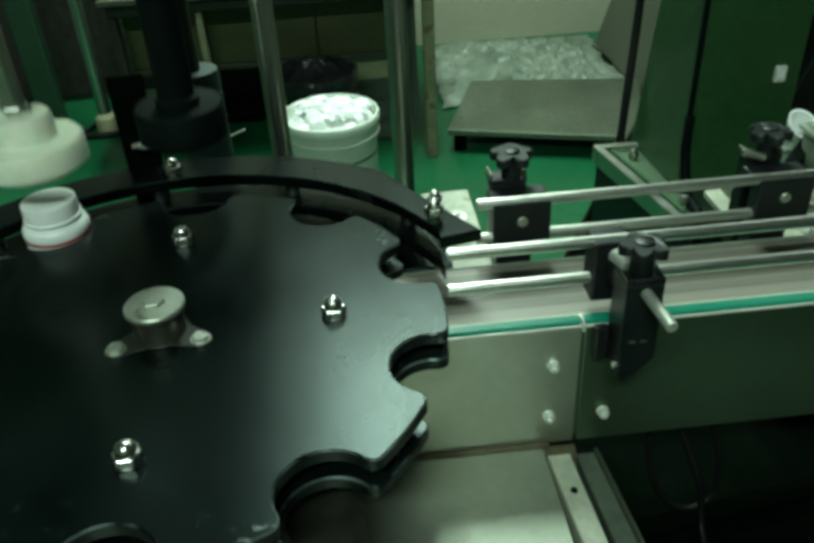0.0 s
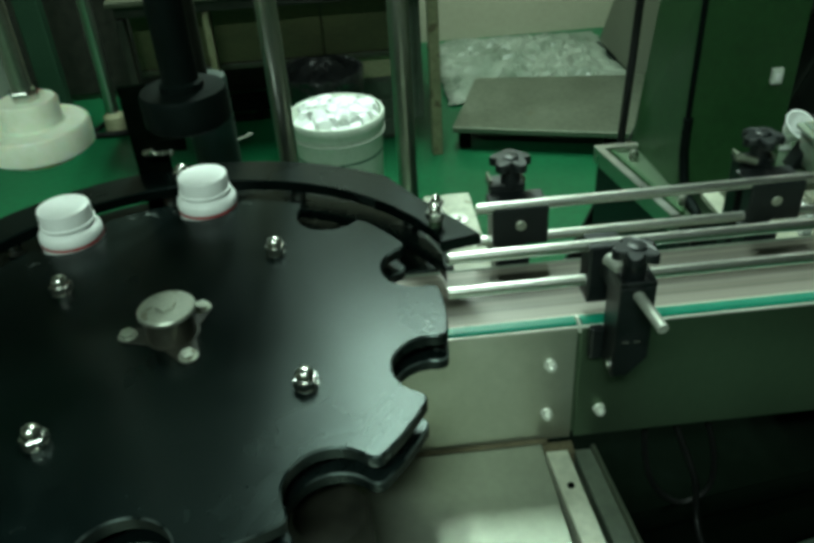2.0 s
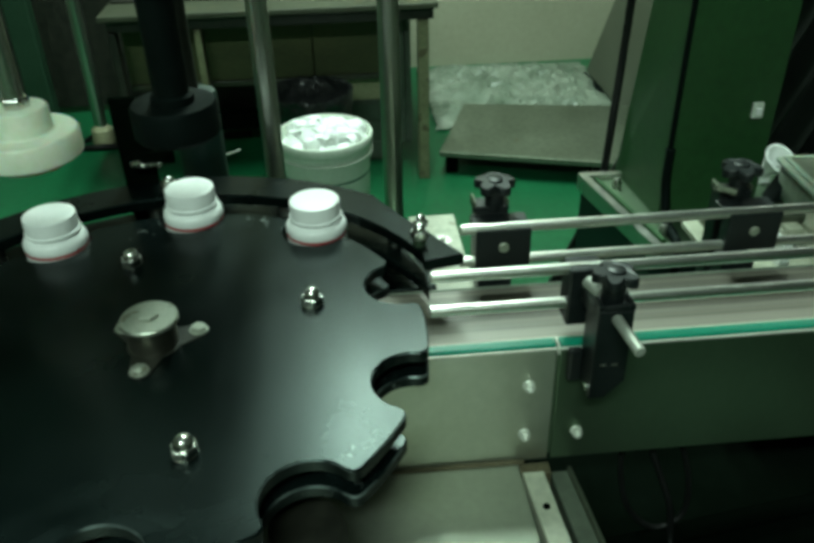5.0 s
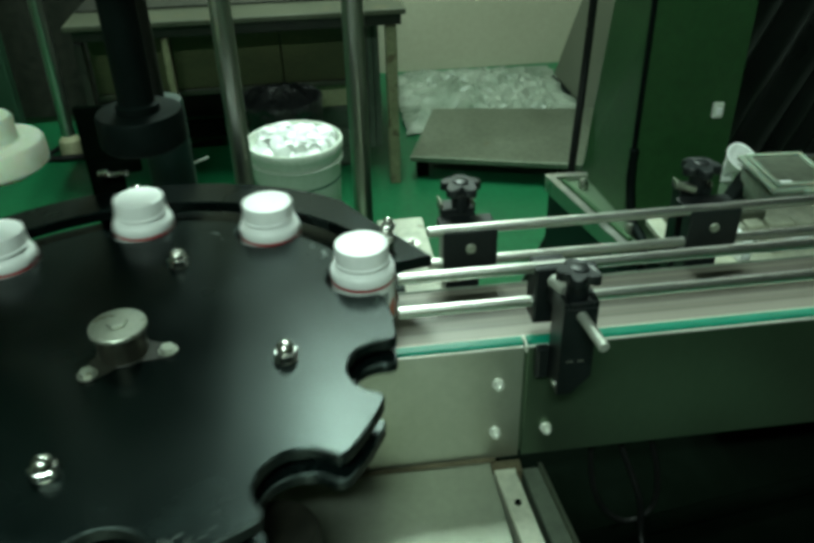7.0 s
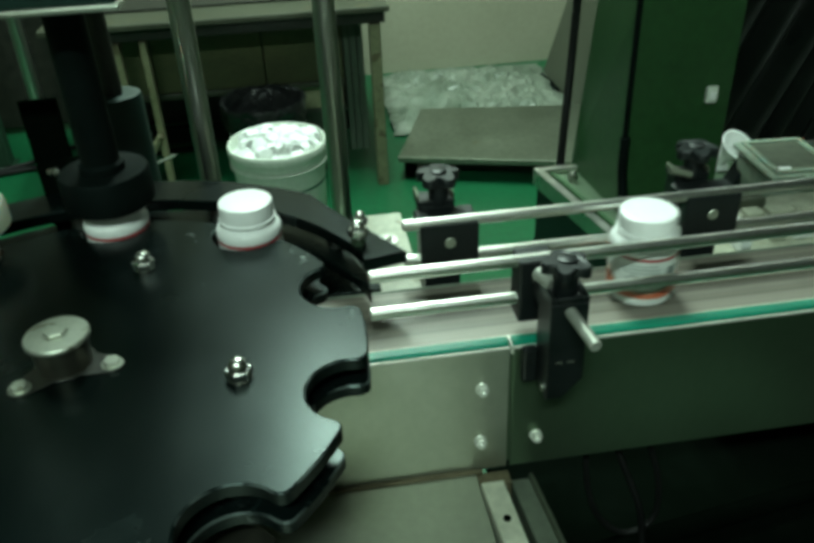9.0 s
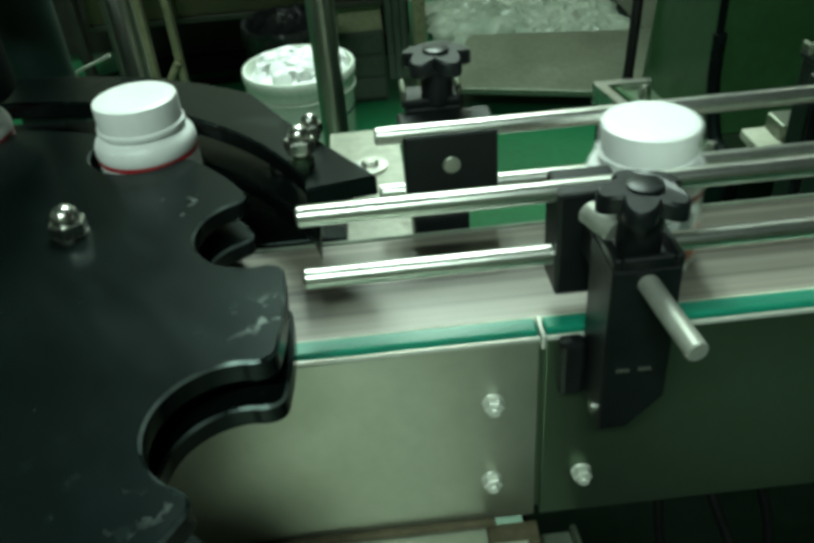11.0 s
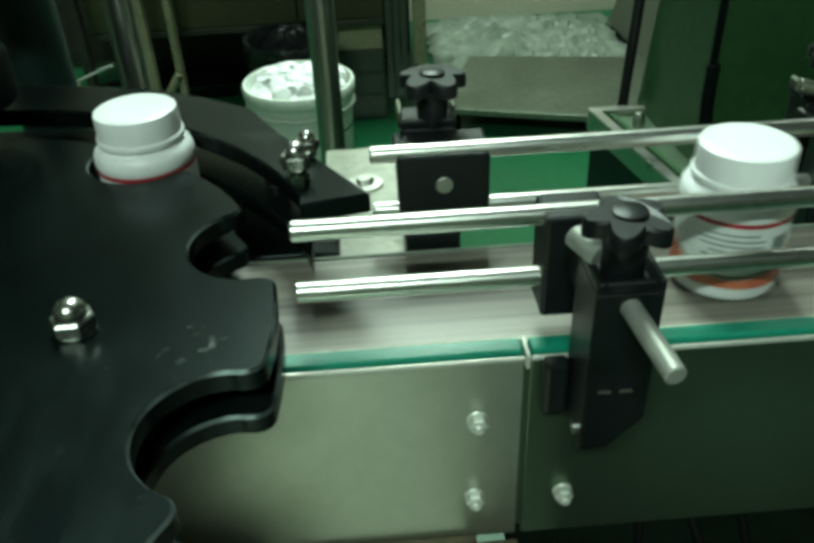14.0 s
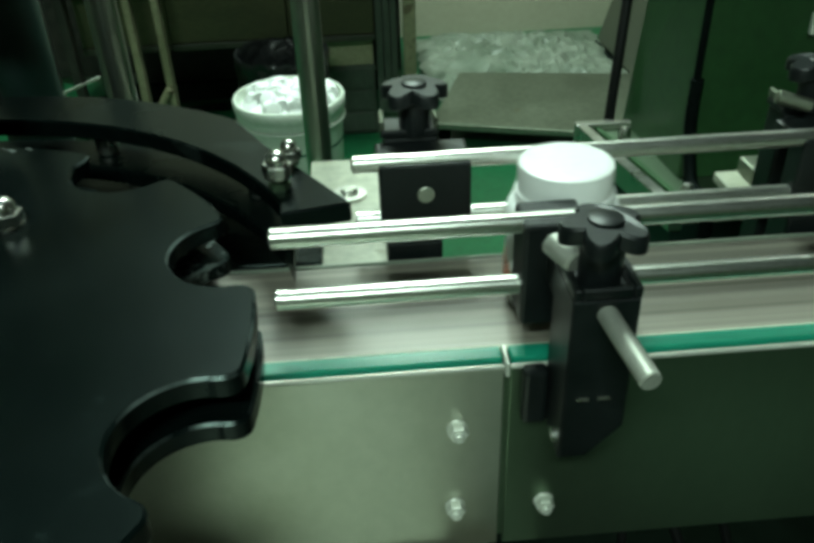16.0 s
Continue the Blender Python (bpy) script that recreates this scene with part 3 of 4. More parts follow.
def star_wheel():
    t = thing("star_wheel", WHEEL, "black two-layer star wheel with ten bottle pockets", "star wheel")
    part("upper_plate", prism(star_outline(), -0.0115, 0.0, 0.0014), "wheel_plate", t, smooth=True)
    part("lower_plate", prism(star_outline(0.2215), -0.0365, -0.0255, 0.0014), "wheel_plate", t, smooth=True)
    part("core", lathe([(0, -0.0255), (0.15, -0.0255), (0.15, -0.0115), (0, -0.0115)], 48), "black_plate", t)
    hub = part("hub", lathe([(0, 0.0014), (0.0196, 0.0014), (0.0196, 0.0230), (0, 0.0230)], 48), "hub_steel", t, "dull turned steel hub", smooth=True)
    cap = lathe([(0, 0.0230), (0.0218, 0.0230), (0.0229, 0.0236), (0.0229, 0.0262), (0.0221, 0.0272), (0, 0.0272)], 48)
    part("hub_cap", cap, "hub_top", hub, "dull steel cap disc", smooth=True)
    bm = lathe([(0, 0.0272), (0.0078, 0.0272), (0.0084, 0.0278), (0.0084, 0.0300), (0.0076, 0.0306), (0, 0.0306)], 6)
    part("hub_bolt", bm, "hub_top", hub)
    flange = []
    for k in range(3):
        a = HUB_PHASE + 120 * k
        e = Vector(polar(0.0362, a))
        flange += [tuple(e + Vector(polar(0.0088, a + q))) for q in range(-75, 76, 15)]
        flange += [polar(0.0222, a + q) for q in (36, 48, 60, 72, 84)]
    part("hub_flange", prism(flange, 0.0002, 0.0014, 0.0003), "drum", hub, "thin dark three-eared flange")
    for k in range(3):
        x, y = polar(0.0362, HUB_PHASE + 120 * k)
        bm = lathe([(0, 0.0014), (0.0078, 0.0014), (0.0078, 0.0024), (0, 0.0024)], 24, at=(x, y, 0))
        lathe([(0, 0.0024), (0.0064, 0.0024), (0.0064, 0.0052), (0.0054, 0.0059), (0, 0.0059)], 6, bm, (x, y, 0))
        part("flange_bolt", bm, "hub_top", t, "steel hexagon bolt", smooth=True)
    for k in range(4):
        x, y = polar(0.1336, 54.3 + 36 + 90 * k)
        acorn_nut("acorn_nut", t, (x, y, 0), 0.87)
    part("shaft", lathe([(0, -0.17), (0.03, -0.17), (0.03, -0.0365), (0, -0.0365)], 32), "steel", t, smooth=True)
    return t


wheel = star_wheel()


def arch_outline(r0, r1, end):
    out = [polar(r1, a) for a in range(178, 48, -4)]
    out += [(0.2150, 0.1800), (0.2670, 0.0960), (0.2290, 0.0880)] if end else [polar(r1, 44), (0.2330, 0.1200), (0.2330, 0.0840)]
    out += [polar(r0, a) for a in range(24, 179, 4)]
    return out


def arch_guide():
    t = thing("arch_guide", (WHEEL.x, WHEEL.y, 0.80), "fixed black two-layer arch guide round the star wheel", "guide")
    part("upper_guide", prism(arch_outline(0.2495, 0.296, True), 0.0600, 0.0720, 0.0014), "black_plate", t)
    part("lower_guide", prism(arch_outline(0.2495, 0.290, False), 0.0285, 0.0400, 0.0014), "black_plate", t)
    shelf = [(0.2455, 0.1290), (0.2455, 0.1680)] + [polar(0.298, a) for a in range(38, 179, 4)] + [polar(0.150, a) for a in range(178, 60, -4)] + [(0.075, 0.1290)]
    part("slide_plate", prism(shelf, 0.0045, 0.0145, 0.001), "black_plate", t, "black plate on which the bottles slide")
    for a, r in ((40, 0.272), (70, 0.272), (100, 0.272), (135, 0.272), (165, 0.272)):
        x, y = polar(r, a)
        part("spacer", rod((x, y, 0.04), (x, y, 0.06), 0.008), "nut", t)
    for x, y, h, s in ((0.2275, 0.1180, 0.008, 0.78), (0.2320, 0.1480, 0.004, 0.62)):
        part("stud", rod((x, y, 0.072), (x, y, 0.072 + h), 0.0050), "panel_green_cast", t, "threaded steel stud", smooth=True)
        part("lock_nut", lathe([(0, 0.072), (0.0082 * s, 0.072), (0.0082 * s, 0.0755), (0, 0.0755)], 6, at=(x, y, 0)), "panel_green_cast", t)
        acorn_nut("acorn_nut", t, (x, y, 0.072 + h), s)
    x, y = polar(0.268, 96)
    acorn_nut("acorn_nut", t, (x, y, 0.072), 0.85)
    for a in (60, 120, 172):
        x, y = polar(0.282, a)
        part("support", rod((x, y, -0.115), (x, y, 0.029), 0.010), "post", t, smooth=True)
    return t


arch_guide()


def machine_base():
    t = thing("machine_base", (0, 0, 0), "stainless steel capping machine base with a flat deck", "machine base")
    part("deck", box((-0.62, 0.12, 0.676), (0.2140, 0.6200, 0.6855), 0.001), "deck", t)
    part("dirt_bead", tube([(-0.45, 0.5885, 0.6862), (-0.1, 0.5882, 0.6866), (0.10, 0.5886, 0.6862), (0.2195, 0.5883, 0.6866)], 0.0028, 8, 10), "grime", t, "brown grime along the joint", smooth=True)
    part("deck", box((-0.62, 0.728, 0.676), (0.16, 1.040, 0.685), 0.001), "panel_green_cast", t)
    part("cabinet", box((-0.60, 0.14, 0.08), (0.2, 0.58, 0.676), 0.004), "panel_green_cast", t)
    part("cabinet", box((-0.60, 0.73, 0.08), (0.14, 0.975, 0.676), 0.004), "panel_green_cast", t)
    part("edge_bar", prism([(0.2405, 0.10), (0.2605, 0.10), (0.2355, 0.573), (0.2150, 0.573)], 0.640, 0.689, 0.0015), "cream_bar", t, "cream painted steel edge bar with chips")
    part("edge_angle", prism([(0.2740, 0.10), (0.2990, 0.10), (0.2640, 0.590), (0.2470, 0.590)], 0.640, 0.6680, 0.001), "angle_paint", t, "dark painted steel angle")
    part("angle_lip", prism([(0.2992, 0.10), (0.3022, 0.10), (0.2672, 0.590), (0.2642, 0.590)], 0.640, 0.6740, 0.0006), "galv", t, "rubbed lip of the angle")
    part("gap_plate", box((0.2143, 0.5735, 0.600), (0.2435, 0.5885, 0.6840), 0.001), "grime", t, "grimy plate that closes the corner")
    for y in (0.53, 0.44, 0.34, 0.24):
        part("screw", lathe([(0, 0.689), (0.0035, 0.689), (0.0030, 0.6905), (0, 0.6908)], 16, at=(0.2253 + 0.0529 * (0.573 - y), y, 0)), "dark_gap", t)
    part("drive_drum", lathe([(0, 0.685), (0.030, 0.685), (0.030, 0.790), (0.027, 0.797), (0.020, 0.799), (0, 0.795)], 40, at=(0.022, 0.440, 0)), "drum", t, "dark brown drive drum under the wheel", smooth=True)
    part("wheel_bearing", lathe([(0, 0.685), (0.07, 0.685), (0.07, 0.70), (0.045, 0.71), (0.045, 0.76), (0, 0.76)], 40, at=(WHEEL.x, WHEEL.y, 0)), "panel_green_cast", t, smooth=True)
    for x in (-0.58, 0.18):
        for y in (0.17, 0.95):
            part("foot", lathe([(0, 0), (0.03, 0), (0.03, 0.012), (0.01, 0.018), (0.01, 0.08), (0, 0.08)], 24, at=(x, y, 0)), "nut", t)
    part("rear_bracket", box((0.138, 0.7085, 0.794), (0.192, 0.885, 0.800), 0.001), "cream_bar", t, "cream painted bracket behind the guide")
    part("bracket_leg", box((0.142, 0.865, 0.0), (0.188, 0.883, 0.794), 0.001), "cream_bar", t)
    part("washer", lathe([(0, 0.800), (0.013, 0.800), (0.013, 0.8022), (0, 0.8022)], 28, at=(0.168, 0.822, 0)), "steel", t, smooth=True)
    part("bracket_nut", lathe([(0, 0.8022), (0.0065, 0.8022), (0.0065, 0.8050), (0.0055, 0.8058), (0, 0.8058)], 6, at=(0.168, 0.822, 0)), "nut", t)
    return t


machine_base()


def shade_sheet():
    t = thing("shade_sheet", (0, 0, 0), "near-black sheet standing in for the shade below the conveyor, with loose cables", "pan")
    # added near-black sheet: the shade below the conveyor put in as a surface
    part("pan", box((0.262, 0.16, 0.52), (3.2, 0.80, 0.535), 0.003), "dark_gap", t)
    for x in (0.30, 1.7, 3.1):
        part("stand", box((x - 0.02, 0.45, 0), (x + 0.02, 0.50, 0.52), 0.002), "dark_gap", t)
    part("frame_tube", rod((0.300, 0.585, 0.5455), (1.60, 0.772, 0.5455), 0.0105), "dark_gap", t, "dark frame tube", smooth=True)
    return t


shade_sheet()


def low_cable(points, r):
    t = thing("loose_cable", (0, 0, 0), "black cable looped below the conveyor", "cable", "loose cables")
    part("sheath", tube(points, r), "cable", t, smooth=True)


low_cable([(0.345, 0.640, 0.690), (0.333, 0.625, 0.640), (0.342, 0.610, 0.585), (0.372, 0.602, 0.556), (0.402, 0.604, 0.570), (0.404, 0.612, 0.620), (0.385, 0.630, 0.690)], 0.0030)
low_cable([(0.352, 0.640, 0.690), (0.368, 0.620, 0.640), (0.384, 0.600, 0.590), (0.386, 0.580, 0.541), (0.374, 0.500, 0.540), (0.360, 0.420, 0.540)], 0.0034)


def cloth_sack():
    t = thing("cloth_sack", (0.52, 0.44, 0.535), "grey-green cloth sack slumped below the conveyor", "sack")
    bm = bmesh.new()
    n, m = 48, 18
    rings = []
    for j in range(m + 1):
        a = math.pi / 2 * j / m
        ring = []
        for i in range(n):
            q = math.tau * i / n
            c, w = Vector((math.cos(q), math.sin(q), 0)), 1 + 0.10 * noise.noise((math.cos(q) * 1.6, math.sin(q) * 1.6, a * 1.4)) + 0.03 * noise.noise((math.cos(q) * 6, math.sin(q) * 6, a * 5))
            ring.append(bm.verts.new((0.150 * math.cos(a) ** 0.6 * c.x * w, 0.098 * math.cos(a) ** 0.6 * c.y * w, 0.075 * math.sin(a) * w)) if j < m else None)
        rings.append(ring)
    for a, b in zip(rings[:-2], rings[1:-1]):
        for k in range(n):
            bm.faces.new((a[k], a[(k + 1) % n], b[(k + 1) % n], b[k]))
    bm.faces.new(rings[m - 1])
    bm.faces.new(rings[0][::-1])
    part("body", bm, "cloth", t, smooth=True)
    part("neck", tube([(0.10, 0.03, 0.045), (0.155, 0.045, 0.030), (0.20, 0.05, 0.018)], 0.016, 10, 5), "cloth", t, smooth=True)
    return t


cloth_sack()


def column(x, y, r, z0, z1):
    t = thing("guide_column", (x, y, z0), "polished steel guide column of the capping machine", "column", "guide columns")
    part("shaft", rod((0, 0, 0), (0, 0, z1 - z0), r, 32, 0.001), "post", t, smooth=True)
    part("collar", lathe([(0, 0), (r * 1.7, 0), (r * 1.7, 0.018), (r * 1.5, 0.02), (0, 0.02)], 32), "nut", t, smooth=True)
    return t


column(0.134, 1.085, 0.0138, 0.10, 1.9)
column(-0.0180, 0.950, 0.0118, 0.685, 1.9)


def crosshead():
    """The moving plate with its two capping heads; its origin is the lane of the caps when it is down."""
    t = thing("capping_crosshead", (0, 0, 0), "moving crosshead plate that carries a nylon and a rubber capping head", "capping head")
    nx, ny = (Vector(polar(PITCH_R, STATION + 108)) + Vector(WHEEL.xy)).to_tuple()
    dx, dy = (Vector(polar(PITCH_R, STATION + 72)) + Vector(WHEEL.xy)).to_tuple()
    nyl = lathe([(0.0275, 0.886), (0.0330, 0.886), (0.0315, 0.8895), (0.0330, 0.8925), (0.0450, 0.8930), (0.0478, 0.8950), (0.0478, 0.9135), (0.0455, 0.9165), (0.0275, 0.9170), (0.0262, 0.9185), (0.0262, 0.9370), (0.0240, 0.9400), (0, 0.9400)], 48, at=(nx, ny, 0))
    lathe([(0.0275, 0.886), (0.0275, 0.9005), (0, 0.9005)], 48, nyl, (nx, ny, 0))
    h = part("nylon_head", nyl, "nylon", t, "ivory nylon capping head", smooth=True)
    bm = lathe([(0, 0.940), (0.0125, 0.940), (0.0125, 0.9475), (0.0115, 0.949), (0, 0.949)], 6, at=(nx, ny, 0))
    part("lock_nut", bm, "nut", h, "steel lock nut")
    part("spindle", rod((nx, ny, 0.94), (nx, ny, 1.30), 0.0085), "chrome", t, "polished steel spindle", smooth=True)
    dk = lathe([(0.0275, 0.8895), (0.0385, 0.8895), (0.0412, 0.8925), (0.0412, 0.9200), (0.0395, 0.9230), (0, 0.9230)], 48, at=(dx, dy, 0))
    lathe([(0.0275, 0.8895), (0.0275, 0.9005), (0, 0.9005)], 48, dk, (dx, dy, 0))
    part("rubber_head", dk, "rubber", t, "black rubber capping head", smooth=True)
    part("sleeve", lathe([(0, 0.923), (0.0205, 0.923), (0.0205, 0.930), (0.0170, 0.932), (0.0170, 1.25), (0, 1.25)], 32, at=(dx, dy, 0)), "rubber", t, "black spindle sleeve", smooth=True)
    part("plate", box((-0.62, 0.738, 1.0760), (-0.035, 0.907, 1.0805), 0.001), "panel", t, "bright steel lower plate")
    part("block", box((-0.185, 0.741, 1.0807), (-0.037, 0.905, 1.0970), 0.0015), "teal_dark", t, "dark green block")
    part("block", box((-0.62, 0.741, 1.0807), (-0.187, 0.905, 1.0970), 0.0015), "cabinet", t, "pale painted block")
    part("plate_cover", box((-0.6215, 0.7385, 1.0972), (-0.0345, 0.9065, 1.0992), 0.0005), "panel", t, "bright sheet cover")
    return t


head = crosshead()


def side_cylinder():
    t = thing("air_cylinder", (-0.108, 0.985, 0.685), "dark teal painted air cylinder with a dark piston rod", "cylinder")
    part("barrel", lathe([(0, 0), (0.027, 0), (0.0275, 0.004), (0.0275, 0.244), (0.0262, 0.247), (0.014, 0.248), (0, 0.246)], 36), "teal_dark", t, smooth=True)
    part("piston_rod", rod((-0.004, 0, 0.24), (-0.004, 0, 1.0), 0.0115), "drum", t, "dark greasy piston rod", smooth=True)
    part("hose", tube([(-0.010, 0.02, 0.050), (-0.035, 0.06, 0.080), (-0.017, 0.093, 0.108), (0.033, 0.093, 0.130)], 0.0015, 8, 6), "pail", t, "thin white air hose", smooth=True)
    return t


side_cylinder()


def sensor_bracket():
    t = thing("sensor_bracket", (-0.150, 0.870, 0.685), "dark flat bracket with a wing screw", "bracket")
    part("plate", box((-0.024, -0.003, 0), (0.012, 0.003, 0.285), 0.001), "dark_gap", t)
    part("arm", box((-0.02, -0.010, 0.212), (0.034, -0.003, 0.226), 0.001), "dark_gap", t)
    part("wing_screw", rod((-0.002, -0.012, 0.212), (0.022, -0.024, 0.218), 0.003), "nut", t, smooth=True)
    part("screw_head", rod((-0.010, -0.013, 0.214), (0.002, -0.016, 0.217), 0.005, 6), "nut", t)
    return t


sensor_bracket()


# ---- bottles ----
def curved_strip(r, a0, a1, z0, z1, bm=None):
    bm = bm or bmesh.new()
    n = max(2, int((a1 - a0) / 5))
    rows = []
    for rr in (r, r - 0.0004):
        rows.append([(bm.verts.new((*polar(rr, a0 + (a1 - a0) * k / n), z0)), bm.verts.new((*polar(rr, a0 + (a1 - a0) * k / n), z1))) for k in range(n + 1)])
    for k in range(n):
        (a, b), (c, d) = rows[0][k], rows[0][k + 1]
        bm.faces.new((a, c, d, b))
        (e, f), (g2, h2) = rows[1][k], rows[1][k + 1]
        bm.faces.new((e, f, h2, g2))
        bm.faces.new((a, e, g2, c))
        bm.faces.new((b, d, h2, f))
    for k in (0, n):
        (a, b), (e, f) = rows[0][k], rows[1][k]
        bm.faces.new((a, b, f, e))
    return bm


def bottle():
    t = thing("pill_bottle", (0, 0, 0), "white plastic pill bottle with printed label and white screw cap", "bottle", "bottles on the machine")
    prof = [(0, 0.0015), (0.022, 0.0008), (0.0260, 0.0), (0.0284, 0.0018), (0.0292, 0.0045), (0.0292, 0.0490), (0.0299, 0.0500), (0.0303, 0.0525), (0.0300, 0.0560), (0.0288, 0.0590), (0.0264, 0.0612), (0.0243, 0.0622), (0.0240, 0.0640), (0, 0.0640)]
    part("body", lathe(prof, 48), "white", t, smooth=True)
    lab = part("label", lathe([(0.0290, 0.0080), (0.0295, 0.0080), (0.0295, 0.0470), (0.0290, 0.0470)], 48), "label", t, "white printed paper label", smooth=True)
    part("red_stripe", lathe([(0.0292, 0.0472), (0.02985, 0.0472), (0.02985, 0.0496), (0.0292, 0.0496)], 48), "red", t, "thin red ring", smooth=True)
    for a in (0, 180):
        bm = bmesh.new()
        for q in range(32):
            u = -77.5 + 5 * q
            w = abs(u) / 80
            curved_strip(0.02985, a + u - 2.5, a + u + 2.5, 0.0100, 0.0150 + 0.0150 * w ** 2.2, bm)
        part("print_band", bm, "orange", lab, "orange-red printed band that rises to both sides")
        bm = bmesh.new()
        for q in range(24):
            u = -57.5 + 5 * q
            w = abs(u) / 60
            curved_strip(0.0297, a + u - 2.5, a + u + 2.5, 0.0156 + 0.0088 * w ** 2.2, 0.0178 + 0.0088 * w ** 2.2, bm)
        part("print_shadow", bm, "olive", lab, "olive-grey printed swoosh")
        for z, w in ((0.0420, 46), (0.0385, 60), (0.0352, 58), (0.0318, 40), (0.0285, 52)):
            part("text_bar", curved_strip(0.0297, a - w * 0.6, a + w * 0.5, z, z + 0.0010), "ink", lab, "grey printed line")
        part("emblem", curved_strip(0.0297, a + 40, a + 60, 0.0310, 0.0405), "ink", lab, "grey-green printed emblem")
    r0 = 0.0248
    bm = bmesh.new()
    seg = 120
    rings = []
    prof = [(0.0253, 0.0640, 0), (0.0260, 0.0645, 0), (0.0260, 0.0668, 0), (r0, 0.0676, 1), (r0, 0.0805, 1), (r0 - 0.0006, 0.0819, 0), (r0 - 0.0022, 0.0827, 0), (0.0200, 0.0829, 0)]
    for r, z, rib in prof:
        rings.append([bm.verts.new(((r - (0.0003 * (k % 2) if rib else 0)) * math.cos(math.tau * k / seg), (r - (0.0003 * (k % 2) if rib else 0)) * math.sin(math.tau * k / seg), z)) for k in range(seg)])
    for a, b in zip(rings, rings[1:]):
        for k in range(seg):
            bm.faces.new((a[k], a[(k + 1) % seg], b[(k + 1) % seg], b[k]))
    bm.faces.new(rings[-1])
    bm.faces.new(rings[0][::-1])
    part("cap", bm, "white", t, "white ribbed screw cap", smooth=True)
    return t


first = bottle()
bottles = [first] + [copy_thing(first, Matrix.Translation((-0.5 - 0.1 * k, LANE, BELT))) for k in range(3)]


# ---- behind the machine ----
def pail():
    t = thing("plastic_pail", (0.0125, 2.17, 0), "pale plastic pail with a green band, full of white caps", "pail")
    body = lathe([(0, 0), (0.112, 0), (0.115, 0.006), (0.127, 0.335), (0.131, 0.337), (0.132, 0.352), (0.134, 0.354), (0.1365, 0.362), (0.1365, 0.380), (0.134, 0.385), (0.129, 0.385), (0.124, 0.355), (0.110, 0.02), (0, 0.02)], 56)
    part("body", body, "pail", t, smooth=True)
    part("band", lathe([(0.1243, 0.272), (0.1262, 0.272), (0.1264, 0.277), (0.1245, 0.277)], 56), "pail_band", t, "dark green printed ring", smooth=True)
    part("rim_lip", lathe([(0.127, 0.325), (0.1345, 0.327), (0.1345, 0.333), (0.127, 0.335)], 56), "pail", t, smooth=True)
    rng = random.Random(4)
    for k in range(84):
        a, r = rng.uniform(0, 360), 0.103 * math.sqrt(rng.random())
        x, y = polar(r, a)
        bm = lathe([(0.0175, -0.009), (0.0195, -0.009), (0.0200, 0.004), (0.0185, 0.0070), (0.0150, 0.0085), (0, 0.0090), (0, 0.006), (0.016, 0.004), (0.0175, -0.009)], 24)
        bm.transform(Matrix.Translation((x, y, 0.372 + 0.024 * (1 - r / 0.11) + rng.uniform(-0.006, 0.008))) @ Euler((rng.uniform(-2.6, 2.6), rng.uniform(-0.9, 0.9), 0)).to_matrix().to_4x4())
        part("cap", bm, "white", t, smooth=True)
    part("filling", lathe([(0, 0.385), (0.06, 0.380), (0.10, 0.368), (0.124, 0.352), (0, 0.345)], 32), "white", t)
    return t


pail()


def waste_bin():
    t = thing("waste_bin", (-0.03, 2.56, 0), "pale round bin lined with a black plastic bag", "bin")
    part("body", lathe([(0, 0), (0.10, 0), (0.121, 0.30), (0.117, 0.30), (0.097, 0.01), (0, 0.01)], 40), "pail", t, smooth=True)
    bm = bmesh.new()
    seg = 60
    rng = random.Random(9)
    wob = [rng.uniform(-1, 1) for _ in range(seg)]
    rings = []
    for r, z, w in ((0.130, 0.285, 0.010), (0.135, 0.32, 0.008), (0.137, 0.36, 0.006), (0.134, 0.372, 0.004), (0.126, 0.368, 0.006), (0.112, 0.31, 0.004), (0.10, 0.20, 0.006)):
        rings.append([bm.verts.new(((r + w * wob[(k + int(z * 50)) % seg] * 0.5) * math.cos(math.tau * k / seg), (r + w * wob[(k * 7) % seg] * 0.5) * math.sin(math.tau * k / seg), z + w * wob[(k * 3) % seg])) for k in range(seg)])
    for a, b in zip(rings, rings[1:]):
        for k in range(seg):
            bm.faces.new((a[k], a[(k + 1) % seg], b[(k + 1) % seg], b[k]))
    bm.faces.new(rings[-1])
    part("liner", bm, "bag", t, "black bin bag folded over the rim", smooth=True)
    return t


waste_bin()


